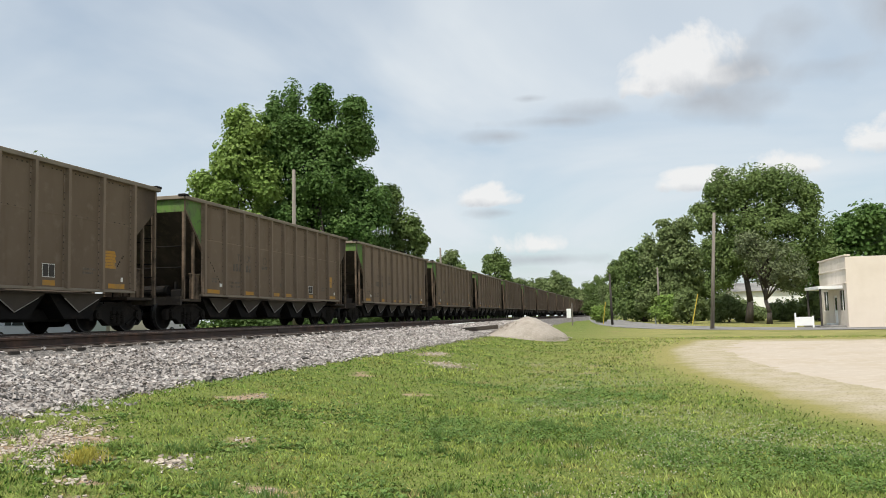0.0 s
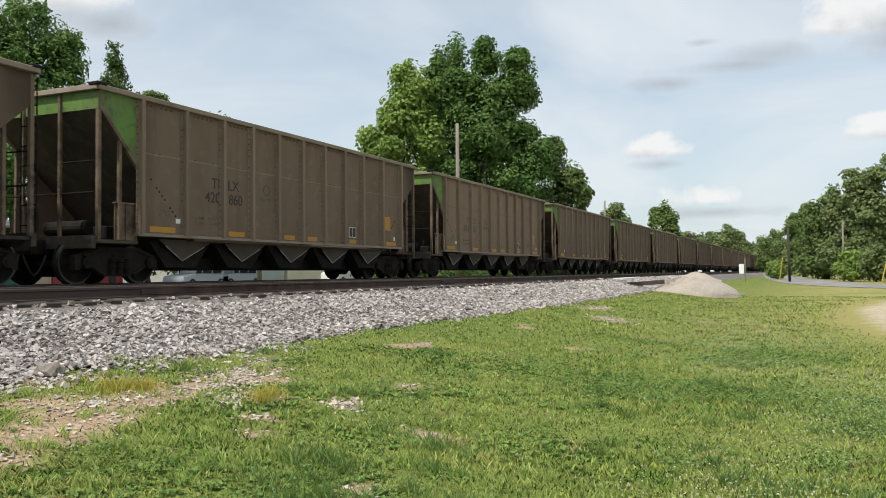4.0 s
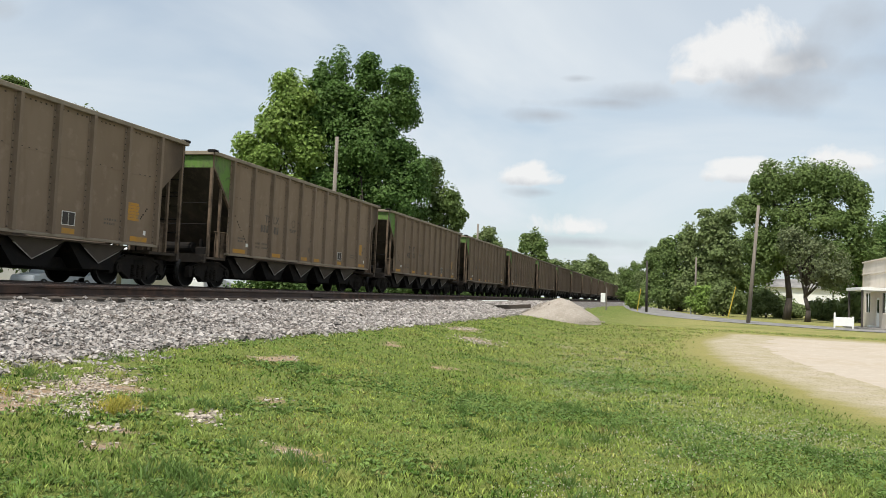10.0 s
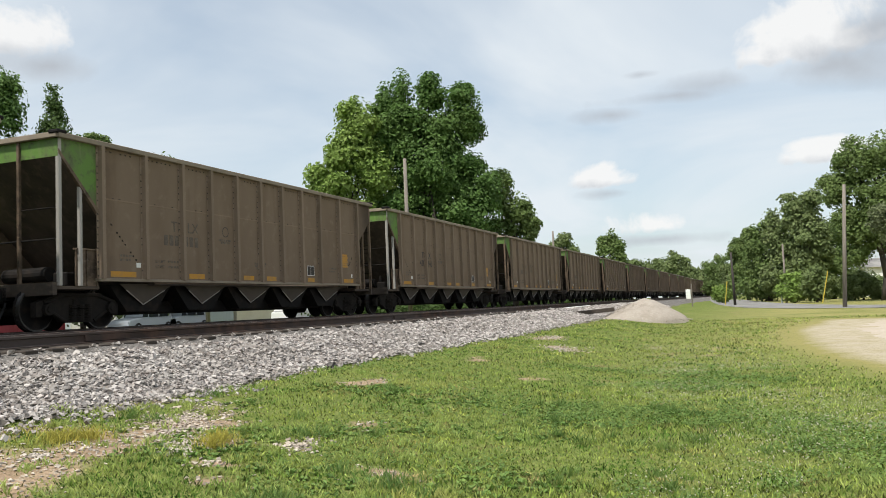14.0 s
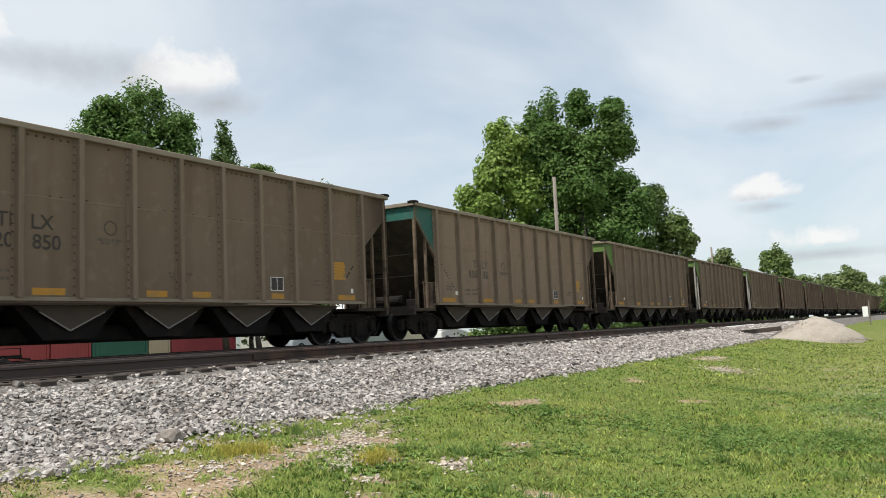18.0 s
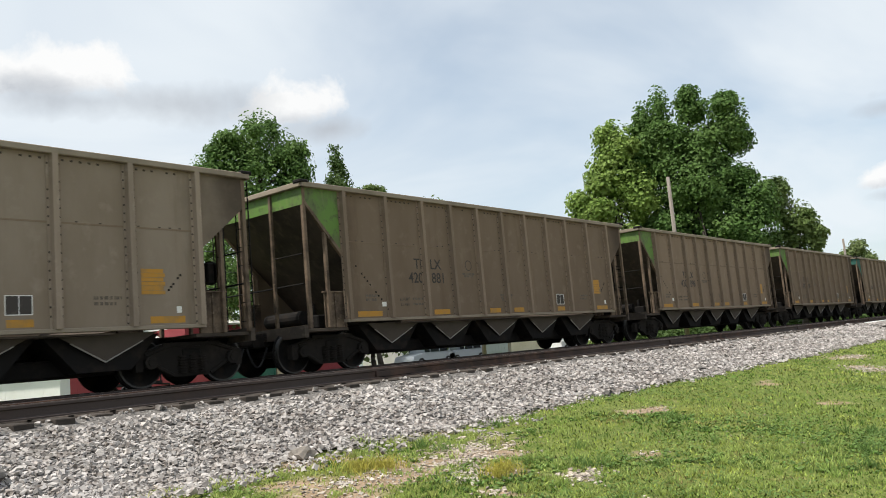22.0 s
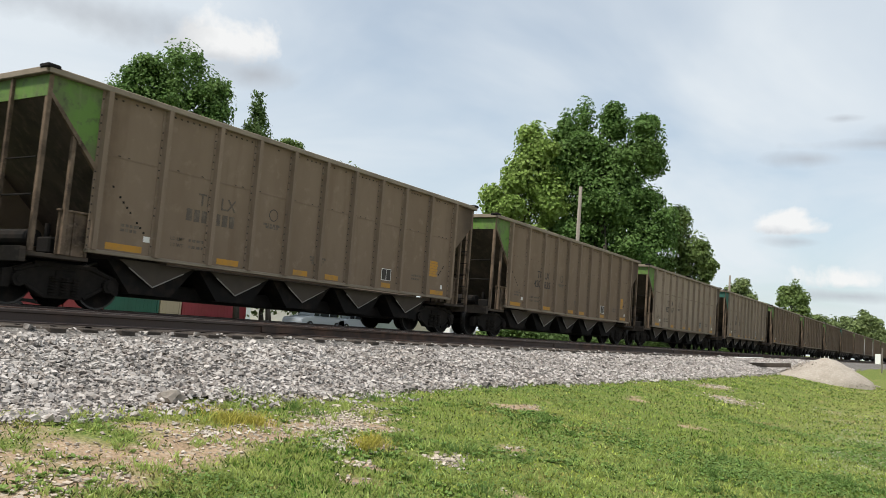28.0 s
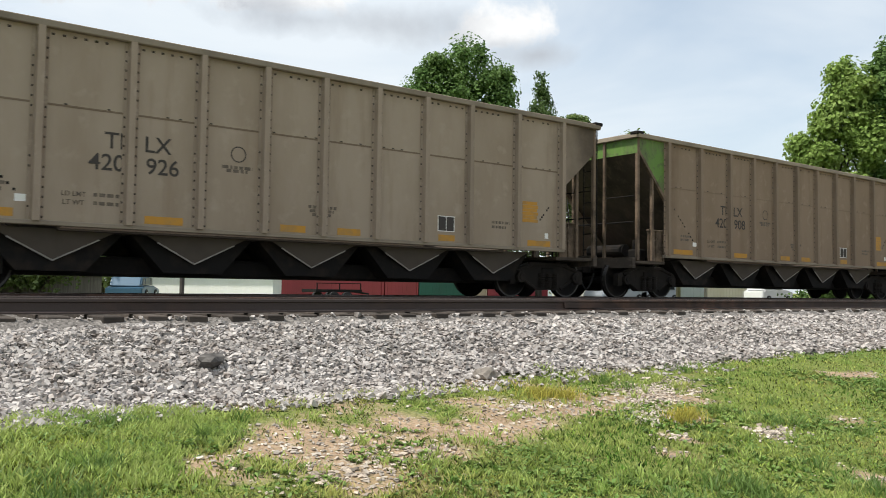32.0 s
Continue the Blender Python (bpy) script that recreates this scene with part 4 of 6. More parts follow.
for k, car in cars.items():
    for ob in car.children:
        if k in TEAL and (ob.name.startswith("end_gusset") or (ob.name.startswith("end_panel") and ob.data.materials[0] == M["green"])):
            if ob.data.name not in teal_mesh:
                teal_mesh[ob.data.name] = ob.data.copy()
                teal_mesh[ob.data.name].materials[0] = M["teal"]
            ob.data = teal_mesh[ob.data.name]
            ob["label"] = ob["label"].replace("green", "teal")
    if k in PALE:
        for ob in car.children:
            if ob.data and ob.data.materials and ob.data.materials[0].name in PALE_FOR:
                key = (ob.data.name, "pale")
                if key not in teal_mesh:
                    teal_mesh[key] = ob.data.copy()
                    teal_mesh[key].materials[0] = PALE_FOR[ob.data.materials[0].name]
                ob.data = teal_mesh[key]
    if k in TEAL:
        car["label"] = "weathered aluminium coal hopper car with teal end"
    if k in (-8, -9):
        for ob in car.children:
            if ob.name.startswith("end_post") and ob.data.vertices[0].co.x > 1 and ob.data.vertices[0].co.y < 0:
                if (ob.data.name, "bright") not in teal_mesh:
                    teal_mesh[(ob.data.name, "bright")] = ob.data.copy()
                    teal_mesh[(ob.data.name, "bright")].materials[0] = M["lip"]
                ob.data = teal_mesh[(ob.data.name, "bright")]
                ob["label"] = "bare silver end post"
    num = MARKS.get(k)
    strong = num is not None
    mat = M["stencil"] if k in MARKS else M["faint"]
    for text, y, z in (("TI", -3.69, 2.29), ("LX", -3.02, 2.29)) + (((num[0], -3.80, 1.94), (num[1], -2.93, 1.94)) if strong else ()):
        if (text, strong, mat.name) not in mark_cache:
            mark_cache[(text, strong, mat.name)] = lettering(text, 0.365, mat)
        o = new("reporting_mark", mark_cache[(text, strong, mat.name)])
        o.parent = car
        o.matrix_basis = pose(SIDE + 0.006, y, z, 90, 0, 90)
        tagged(o, "worn black stencilled letters", kind="stuff")
    if not strong:
        if "bars" not in mark_cache:
            bm = bmesh.new()
            for y in (-4.04, -3.84, -3.64, -3.28, -3.08, -2.88):
                box(bm, SIDE, SIDE + 0.005, y - 0.07, y + 0.07, 1.94, 2.19)
            mark_cache["bars"] = mesh_of("worn_number", bm, M["faint"])
        o = new("worn_number", mark_cache["bars"])
        o.parent = car
        tagged(o, "worn unreadable stencilled number", kind="stuff")


# ---------------------------------------------------------------- trees
def leaf_material(name, a, b2):
    m = material(name, a, 0.55, 0, [(0.35, b2, 0.38, 0.62, 3)], translucent=0.3, island=0.22, spec=0.15)
    return m


M["leaf_oak"] = leaf_material("deep_green_leaves", (0.092, 0.172, 0.045), (0.125, 0.208, 0.058))
M["leaf_lime"] = leaf_material("bright_green_leaves", (0.20, 0.30, 0.07), (0.245, 0.34, 0.09))
# mid and soft greens are lightened: distance haze is put into these colours
M["leaf_mid"] = leaf_material("middle_green_leaves", (0.135, 0.20, 0.062), (0.175, 0.24, 0.08))
M["leaf_soft"] = leaf_material("soft_green_leaves", (0.165, 0.22, 0.085), (0.205, 0.255, 0.105))
M["leaf_dark"] = leaf_material("dark_green_needles", (0.085, 0.145, 0.045), (0.11, 0.17, 0.055))
M["leaf_grey"] = leaf_material("sparse_grey_green_leaves", (0.19, 0.22, 0.12), (0.16, 0.195, 0.09))


def foliage(rng, clumps, count, size):
    """Leaf sprays in clumps (centre, radii, outward way, weight): kite-shaped blades turned outwards and up. Returns verts, faces."""
    c = np.array(clumps)
    w = (c[:, 3] * c[:, 4] + c[:, 4] * c[:, 5] + c[:, 3] * c[:, 5]) * c[:, 9]
    c = c[rng.choice(len(c), size=count, p=w / w.sum())]
    d = rng.normal(size=(count, 3)) + c[:, 6:9] * 0.5 + np.array([0, 0, 0.1])
    d /= np.linalg.norm(d, axis=1)[:, None]
    rad = np.clip(rng.normal(0.78, 0.3, size=(count, 1)), 0.1, 1.2)
    pos = c[:, :3] + d * c[:, 3:6] * rad
    nrm = d + rng.normal(size=(count, 3)) * 0.5 + np.array([0, 0, 0.35])
    nrm /= np.linalg.norm(nrm, axis=1)[:, None]
    t = np.cross(nrm, rng.normal(size=(count, 3)))
    t /= np.linalg.norm(t, axis=1)[:, None]
    b2 = np.cross(nrm, t)
    s = size * rng.uniform(0.55, 1.3, size=(count, 1))
    v = np.stack([pos - t * s * 0.5, pos - b2 * s * 0.36 + t * s * 0.06, pos + t * s * 0.5 - nrm * s * 0.2, pos + b2 * s * 0.36 + t * s * 0.06], 1).reshape(-1, 3)
    return v, np.arange(count * 4).reshape(-1, 4)


def tree(name, label, x, y, height, env, leaves, size, mat, seed, clumps=40, clump_r=1.3, trunk=0.35, limbs=9, group="", core=0.25):
    """env: ellipsoids (sideways, deep, z, their radii) round the trunk's foot that the crown fills with clumps; the tree's broad side faces the lawn."""
    rng = np.random.default_rng(seed)
    z0 = ground_z(x, y) - 0.05
    t = thing(name, label, "bush" if "bush" in name else "tree", group, at=pose(x, y, z0, 0, 0, -math.degrees(math.atan2(x, y))))
    e = np.array(env, dtype=float)
    w = e[:, 3] * e[:, 5] + e[:, 3] * e[:, 4]
    cl = []
    while len(cl) < clumps:
        k = rng.choice(len(e), p=w / w.sum())
        d = rng.normal(size=3)
        d /= np.linalg.norm(d)
        p = e[k, :3] + d * np.maximum(e[k, 3:] - 0.55 * clump_r, 0.1) * rng.uniform(0.75, 1.02)
        if p[2] < 0.4:
            continue
        q = clump_r * rng.uniform(0.5, 1.2)
        cl.append((*p, q * rng.uniform(0.8, 1.3), q, q * rng.uniform(0.6, 1.0), *d, rng.uniform(0.5, 1.2)))
    cl += [(*q[:3], *(q[3:] * 0.9), 0, 0, 0, core * 2.2) for q in e]
    v, f = foliage(rng, cl, leaves, size)
    crown = new("crown", raw("crown", v, f, mat))
    crown.parent = t
    bm = bmesh.new()
    top = max(e[:, 2]) - 0.6
    steps = 6
    path = [Vector((0.25 * math.sin(i * 1.3 + seed), 0.2 * math.cos(i * 1.7 + seed), top * i / steps)) for i in range(steps + 1)]
    path[0] = Vector((0, 0, 0))
    for i in range(steps):
        rod(bm, path[i], path[i + 1], trunk * (1 - i / steps * 0.8) * (1.25 if i == 0 else 1), 9, trunk * (1 - (i + 1) / steps * 0.8))
    for k in rng.choice(len(cl), size=min(limbs, len(cl)), replace=False):
        a = path[int(rng.integers(2, steps))]
        b2 = Vector(cl[k][:3])
        mid = a.lerp(b2, 0.5) + Vector((0, 0, 0.25 * (b2 - a).length * 0.5))
        rod(bm, a, mid, trunk * 0.32, 6, trunk * 0.2)
        rod(bm, mid, b2, trunk * 0.2, 6, trunk * 0.06)
    part("trunk", bm, M["bark"], t, smooth_shade=True)
    return t


def at(heading, r):
    return r * math.sin(radians(heading)), r * math.cos(radians(heading))


def build_trees():
    # the large trees behind the train
    x, y = at(-21.9, 68)
    tree("oak_tree", "tall dark green oak behind the train", x, y, 21, [(0.6, 0, 12.8, 3.6, 3.6, 3.6), (-2.9, 0, 18.2, 0.95, 1.3, 1.8), (-1.55, 0, 18.9, 1.0, 1.3, 2.2), (0.65, 0, 18.6, 1.15, 1.4, 2.1), (3.4, 0, 17.6, 1.75, 2.0, 2.1), (4.0, 0, 15.9, 1.2, 1.8, 1.6), (-1.3, 0, 15.9, 2.4, 2.6, 2.2), (1.5, 0, 15.6, 1.7, 2.2, 1.8), (-3.0, 0, 14.6, 2.0, 2.4, 2.4), (3.9, 0, 12.2, 1.5, 2.2, 1.7), (5.1, 0, 10.4, 1.6, 2.4, 2.0), (3.2, 0, 8.4, 3.2, 3.4, 2.8), (-2.2, 0, 9.2, 3.0, 3.2, 1.9), (0, 0, 5.6, 5.0, 4.0, 2.4)], 105000, 0.29, M["leaf_oak"], 11, 210, 0.85, 0.5, 34, core=0.34)
    x, y = at(-27.5, 66)
    tree("ash_tree", "bright green broadleaf tree beside the oak", x, y, 17, [(1.2, 0, 16.3, 1.7, 1.9, 1.9), (0.8, 0, 13.8, 2.2, 2.4, 2.2), (-1.8, 0, 11.7, 1.4, 1.8, 1.3), (-0.3, 0, 10.8, 2.3, 2.4, 1.8), (2.5, 0, 12.0, 1.7, 2.0, 2.4), (0, 0, 7.4, 3.2, 3.0, 2.4)], 34000, 0.34, M["leaf_lime"], 12, 84, 0.8, 0.35, 20, core=0.26)
    x, y = at(-15.9, 71)
    tree("oak_tree", "lower green oak at the edge of the group", x, y, 12, [(-0.8, 0, 10.7, 1.2, 1.5, 1.9), (0.4, 0, 8.7, 1.6, 1.6, 1.8), (1.5, 0, 7.7, 0.9, 1.2, 1.6), (-0.6, 0, 5.6, 2.4, 2, 2.8)], 17000, 0.31, M["leaf_mid"], 13, 52, 0.65, 0.25, 12, core=0.25)
    x, y = at(-51.8, 55)
    tree("maple_tree", "dense green tree behind the street", x, y, 18.5, [(0.3, 0, 16.0, 1.7, 2.2, 2.2), (-1.6, 0, 15.1, 1.5, 2.0, 1.7), (-3.0, 0, 14.0, 1.2, 1.8, 1.6), (1.9, 0, 15.0, 1.3, 1.8, 1.9), (3.0, 0, 14.3, 1.0, 1.5, 1.9), (0, 0, 12.4, 3.8, 3.4, 3.0), (0, 0, 8.0, 4.0, 3.4, 3.4)], 58000, 0.23, M["leaf_oak"], 14, 150, 0.7, 0.35, 14)
    x, y = at(-46.2, 56)
    tree("cedar_tree", "narrow dark green cedar", x, y, 15.5, [(0.1 + 0.14 * math.sin(3 * i), 0, 15.4 - 0.62 * i, 0.2 + 0.24 * i, 0.2 + 0.24 * i, 0.75) for i in range(10)], 16000, 0.19, M["leaf_dark"], 15, 120, 0.42, 0.2, 8)
    x, y = at(-44.0, 58)
    tree("cedar_tree", "small round green tree", x, y, 13.5, [(0.2, 0, 12.4, 0.9, 0.9, 1.0), (-0.4, 0, 11.4, 1.4, 1.2, 1.6)], 6000, 0.24, M["leaf_mid"], 16, 28, 0.45, 0.18, 6)
    x, y = at(-39.8, 84)
    tree("maple_tree", "distant green tree behind the houses", x, y, 17, [(0, 0, 14.5, 2.2, 2.2, 2.6), (0, 0, 10, 2.6, 2.6, 3)], 8000, 0.36, M["leaf_mid"], 17, 30, 0.9, 0.3, 6)
    for i, (h, top) in enumerate(((-75.5, 8.5), (-72.2, 11.5), (-69.6, 12.5), (-67, 10.5), (-65, 9), (-62.5, 9.8), (-58, 9.6), (-54.5, 9.5), (-48.5, 9), (-44.5, 9.2), (-41, 8.6))):
        x, y = at(h, 60)
        tree("yard_tree", "leafy yard tree across the street", x, y, top, [(0, 0, top * 0.55, 2.6, 2.4, top * 0.36), (0.4, 0, top * 0.8, 1.4, 1.4, top * 0.18), (0, 0, top * 0.3, 2.6, 2.4, top * 0.22)], 5000, 0.36, M["leaf_soft"], 140 + i, 48, 0.85, 0.18, 8, "yard trees")
    # thicket beyond the gaps between cars
    rng = random.Random(5)
    for i in range(3):
        x, y = at(-86 + 3.6 * i, 40 + 6 * rng.random())
        tree("thicket_bush", "ragged green bush across the tracks", x, y, 6, [(0, 0, 2.4, 2.3, 2.0, 2.0), (0.5, 0, 4.2, 1.3, 1.3, 1.6)], 5000, 0.26, M["leaf_soft"], 40 + i, 22, 0.75, 0.12, 14, "bushes across the tracks")
    # assumed brush along the far shoulder, added to darken the gap under the cars
    for i in range(17):
        y = 42 + 5.6 * i
        tree("trackside_bush", "low dark brush added beside the far track", -21.8 - 0.8 * (i % 2), y, 1.9, [(0, 0, 0.75, 2.6, 1.0, 0.75), (0.9 * math.sin(2.1 * i), 0, 1.15, 1.2, 0.9, 0.55)], 2600, 0.2, M["leaf_dark"], 160 + i, 26, 0.5, 0.05, 5, "brush beside the tracks")
    # far woods
    far = [(-9.1, 185, 17.0, 3.4, "leaf_mid"), (-12.2, 170, 15.4, 3.0, "leaf_soft"), (-11.1, 200, 12.5, 3.6, "leaf_mid")]
    for i, (h, r, top, w, mt) in enumerate(far):
        x, y = at(h, r)
        tree("distant_tree", "distant green tree behind the train", x, y, top, [(0, 0, top * 0.52, w * 1.0, w, top * 0.22), (0.4, 0, top * 0.85, w * 0.42, w * 0.5, top * 0.13), (-w * 0.5, 0, top * 0.75, w * 0.45, w * 0.5, top * 0.13), (w * 0.55, 0, top * 0.72, w * 0.42, w * 0.5, top * 0.13)], 7000, 0.62, M[mt], 60 + i, 40, 1.15, 0.4, 8, "distant trees")
    for i in range(8):
        h = -7.9 + 0.85 * i
        x, y = at(h, 245 + 10 * (i % 3))
        top = (12.4, 12.8, 13, 14.4, 12.4, 9.2, 8.6, 8.6)[i]
        tree("distant_tree", "hazy distant tree of the far wood", x, y, top, [(0, 0, top * 0.5, 4.2, 4, top * 0.36), (1.2, 0, top * 0.8, 2.2, 2.2, top * 0.2)], 4000, 0.85, M["leaf_soft"], 70 + i, 30, 1.5, 0.4, 4, "distant trees")
    # the wood beside the road
    wood = [(-2.2, 215, 10.8, 3.6), (-1.2, 205, 10.0, 3.6), (-0.4, 150, 12.8, 2.6), (0.9, 118, 12.2, 2.8), (2.2, 112, 13.9, 2.6), (3.4, 110, 13.9, 2.4), (4.6, 118, 10.5, 3.4)]
    for i, (h, r, top, w) in enumerate(wood):
        x, y = at(h, r)
        tree("roadside_tree", "soft green tree of the roadside wood", x, y, top, [(0, 0, top * 0.5, w, w, top * 0.30), (0.6, 0, top * 0.82, w * 0.5, w * 0.6, top * 0.17), (-w * 0.6, 0, top * 0.70, w * 0.5, w * 0.6, top * 0.16), (w * 0.7, 0, top * 0.55, w * 0.5, w * 0.6, top * 0.2), (-1.0, 0, top * 0.22, w, w, top * 0.2)], 13000, 0.42, M["leaf_soft"] if i in (1, 4, 5) else M["leaf_mid"], 90 + i, 60, 0.95, 0.3, 12, "roadside trees")
    for i, (h, r, w, top) in enumerate([(2.4, 92, 1.7, 3.4), (3.7, 90, 1.6, 3.6), (-2.1, 112, 1.0, 2.6), (0.6, 125, 2.2, 3.5), (5.6, 94, 1.4, 2.8), (6.9, 100, 2.2, 2.6), (8.1, 104, 1.6, 1.7), (10.4, 100, 1.6, 2.0), (11.3, 98, 1.8, 2.8), (9.4, 106, 1.4, 1.3), (6.2, 95, 2.0, 3.4), (9.9, 94, 1.7, 2.6), (11.8, 90, 1.8, 3.2), (7.4, 98, 1.4, 1.6)]):
        x, y = at(h, r)
        tree("roadside_bush", "round leafy bush beside the road", x, y, top, [(0, 0, top * 0.5, w, w, top * 0.5)], 4200, 0.3, M["leaf_lime"] if i in (0, 2) else M["leaf_soft"], 110 + i, 26, 0.6, 0.1, 5, "roadside bushes")
    x, y = at(7.5, 86)
    tree("oak_tree", "broad oak with a grey trunk beside the road", x, y, 15, [(1.0, 0, 13.5, 2.5, 3, 2.2), (-1.4, 0, 13.0, 2.2, 2.8, 2.3), (3.9, 0, 13.3, 2.0, 2.6, 2.1), (-3.4, 0, 10.7, 1.4, 2.4, 1.8), (6.0, 0, 11.8, 1.3, 2.2, 1.6), (6.1, 0, 8.8, 1.8, 2.6, 2.2), (1.3, 0, 9.6, 4.0, 4.0, 2.8), (-2.7, 0, 7.4, 1.7, 2.4, 1.9), (-2.4, 0, 4.6, 1.5, 2, 1.5), (7.0, 0, 6.0, 1.6, 2, 2.2), (1.4, 1.5, 6.0, 4.4, 2.6, 1.8), (4.2, -1, 6.8, 2.6, 2.0, 1.6), (-1.2, -1.2, 6.6, 2.4, 2.0, 1.6)], 70000, 0.28, M["leaf_mid"], 120, 140, 0.85, 0.34, 26)
    x, y = at(8.75, 78)
    tree("dying_tree", "thin half-bare grey green tree", x, y, 8.8, [(0.6, 0, 5.4, 2.8, 2.4, 2.2), (2.0, 0, 4.2, 1.6, 1.6, 1.4), (-1.3, 0, 7.0, 1.3, 1.4, 1.3)], 7000, 0.24, M["leaf_grey"], 121, 50, 0.7, 0.22, 46)
    for i, (h, r, top, w) in enumerate([(14.2, 92, 12.2, 3.4), (17.0, 96, 11.5, 4.2), (20.5, 90, 11.5, 4.0), (11.6, 108, 10.0, 3.6)]):
        x, y = at(h, r)
        tree("oak_tree", "dark green tree behind the cream building", x, y, top, [(0, 0, top * 0.55, w, w, top * 0.34), (0.8, 0, top * 0.82, w * 0.6, w, top * 0.17), (-w * 0.6, 0, top * 0.75, w * 0.4, w * 0.6, top * 0.16)], 10000, 0.42, M["leaf_oak"], 130 + i, 60, 0.95, 0.35, 10)


build_trees()
# ---------------------------------------------------------------- poles, pile, building, far side
def utility_pole(name, label, x, y, h, r, lean=(0, 0), mat="pole"):
    z = ground_z(x, y) - 0.1
    t = thing(name, label, "utility pole", at=pose(x, y, z))
    bm = bmesh.new()
    rod(bm, (0, 0, 0), (lean[0], lean[1], h), r, 12, r * 0.72)
    part("shaft", bm, M[mat], t, smooth_shade=True)
    return t


x, y = at(-23.15, 52)
utility_pole("utility_pole", "bare grey wooden pole behind the train", x, y, 10.6, 0.15)
x, y = at(5.2, 60)
utility_pole("utility_pole", "leaning bare wooden pole beside the lot", x, y, 8.2, 0.14, (0.5, 0))
x, y = at(-1.28, 92)
utility_pole("utility_pole", "dark creosoted pole beside the road", x, y, 5.7, 0.14, (-0.1, 0), "darkpole")
x, y = at(1.85, 95)
tp = utility_pole("utility_pole", "brown pole with a small transformer", x, y, 6.4, 0.12)
x, y = at(-13.0, 105)
utility_pole("utility_pole", "distant grey pole behind the train", x, y, 10.0, 0.16)


def gravel_pile():
    t = thing("gravel_pile", "pale heap of crushed limestone beside the track", "gravel pile", at=pose(-5.4, 42, ground_z(-5.4, 42) - 0.05))
    n, m, verts, faces = 56, 26, [], []
    for j in range(m + 1):
        r = j / m
        for i in range(n):
            a = 2 * math.pi * i / n
            w = 1 + 0.10 * noise.noise(Vector((math.cos(a) * 1.5, math.sin(a) * 1.5, 3)))
            px, py = r * 2.4 * w * math.cos(a), r * 2.0 * w * math.sin(a)
            h = 1.22 * max(0, 1 - r) ** 0.9 if r > 0.16 else 1.22 * (0.862 + 0.4 * (0.16 - r))
            h += (0.07 * noise.noise(Vector((px * 2, py * 2, 1))) + 0.04 * noise.noise(Vector((px * 6, py * 6, 1)))) * (1 - r)
            verts.append((px + 0.25 * h, py, h - 3.5 * max(0.0, r - 0.9)))
    for j in range(m):
        for i in range(n):
            a, b2 = j * n + i, j * n + (i + 1) % n
            faces.append((a, a + n, b2 + n, b2))
    o = new("mound", raw("mound", verts, faces, M["pile"], True))
    o.parent = t
    bm = bmesh.new()
    rng = random.Random(4)
    for k in range(500):
        a, r = rng.uniform(0, 6.283), rng.uniform(0.3, 1.12)
        s = rng.uniform(0.015, 0.045)
        bmesh.ops.create_icosphere(bm, subdivisions=1, radius=s, matrix=Matrix.Translation((r * 2.25 * math.cos(a), r * 1.9 * math.sin(a), 1.22 * max(0, 1 - r) ** 0.9 + 0.01)))
    part("loose_stones", bm, M["pile"], t)


gravel_pile()

bm = bmesh.new()
box(bm, -1.35, 1.35, -0.13, 0.13, 0.0, 0.2, 0.02)
plank = part("timber_tie", bm, M["tie"])
tagged(plank, "loose old tie with a pale split face", "railway tie")
plank.matrix_basis = pose(-7.9, 41.0, ground_z(-7.9, 41) + 0.05, 0, -4, 24)
bm = bmesh.new()
box(bm, -0.7, 0.6, -0.1, 0.1, 0.0, 0.03)
pb = part("pale_board", bm, M["white"])
tagged(pb, "weathered white board lying on the ballast", "board")
pb.matrix_basis = pose(-8.3, 40.6, ground_z(-8.3, 40.6) + 0.30, 0, -3, 24)

# signal box on a post
x, y = at(-4.05, 82)
sg = thing("signal_box", "small white equipment box on a post", "signal box", at=pose(x, y, ground_z(x, y)))
bm = bmesh.new()
rod(bm, (0.12, 0, 0), (0.12, 0, 2.2), 0.06, 8)
part("post", bm, M["pole"], sg)
bm = bmesh.new()
box(bm, -0.42, 0.02, -0.2, 0.2, 0.75, 1.65, 0.02)
part("cabinet", bm, M["white"], sg)

# yellow guy sleeve and white marker by the road
for h, r, dx, hh, mt, nm, lb, rad in ((3.95, 84, 0.65, 3.0, "yellowpipe", "guy_sleeve", "yellow plastic guy wire sleeve", 0.05), (-1.9, 96, 0.35, 2.6, "yellowpipe", "guy_sleeve", "yellow guy sleeve beside a bush", 0.05), (1.6, 92, 0, 1.1, "white", "marker_post", "short white marker post", 0.09)):
    x, y = at(h, r)
    bm = bmesh.new()
    rod(bm, (0, 0, 0), (dx, 0, hh), rad, 8)
    o = part(nm, bm, M[mt])
    o.matrix_basis = pose(x, y, ground_z(x, y) - 0.03)
    tagged(o, lb, "post")


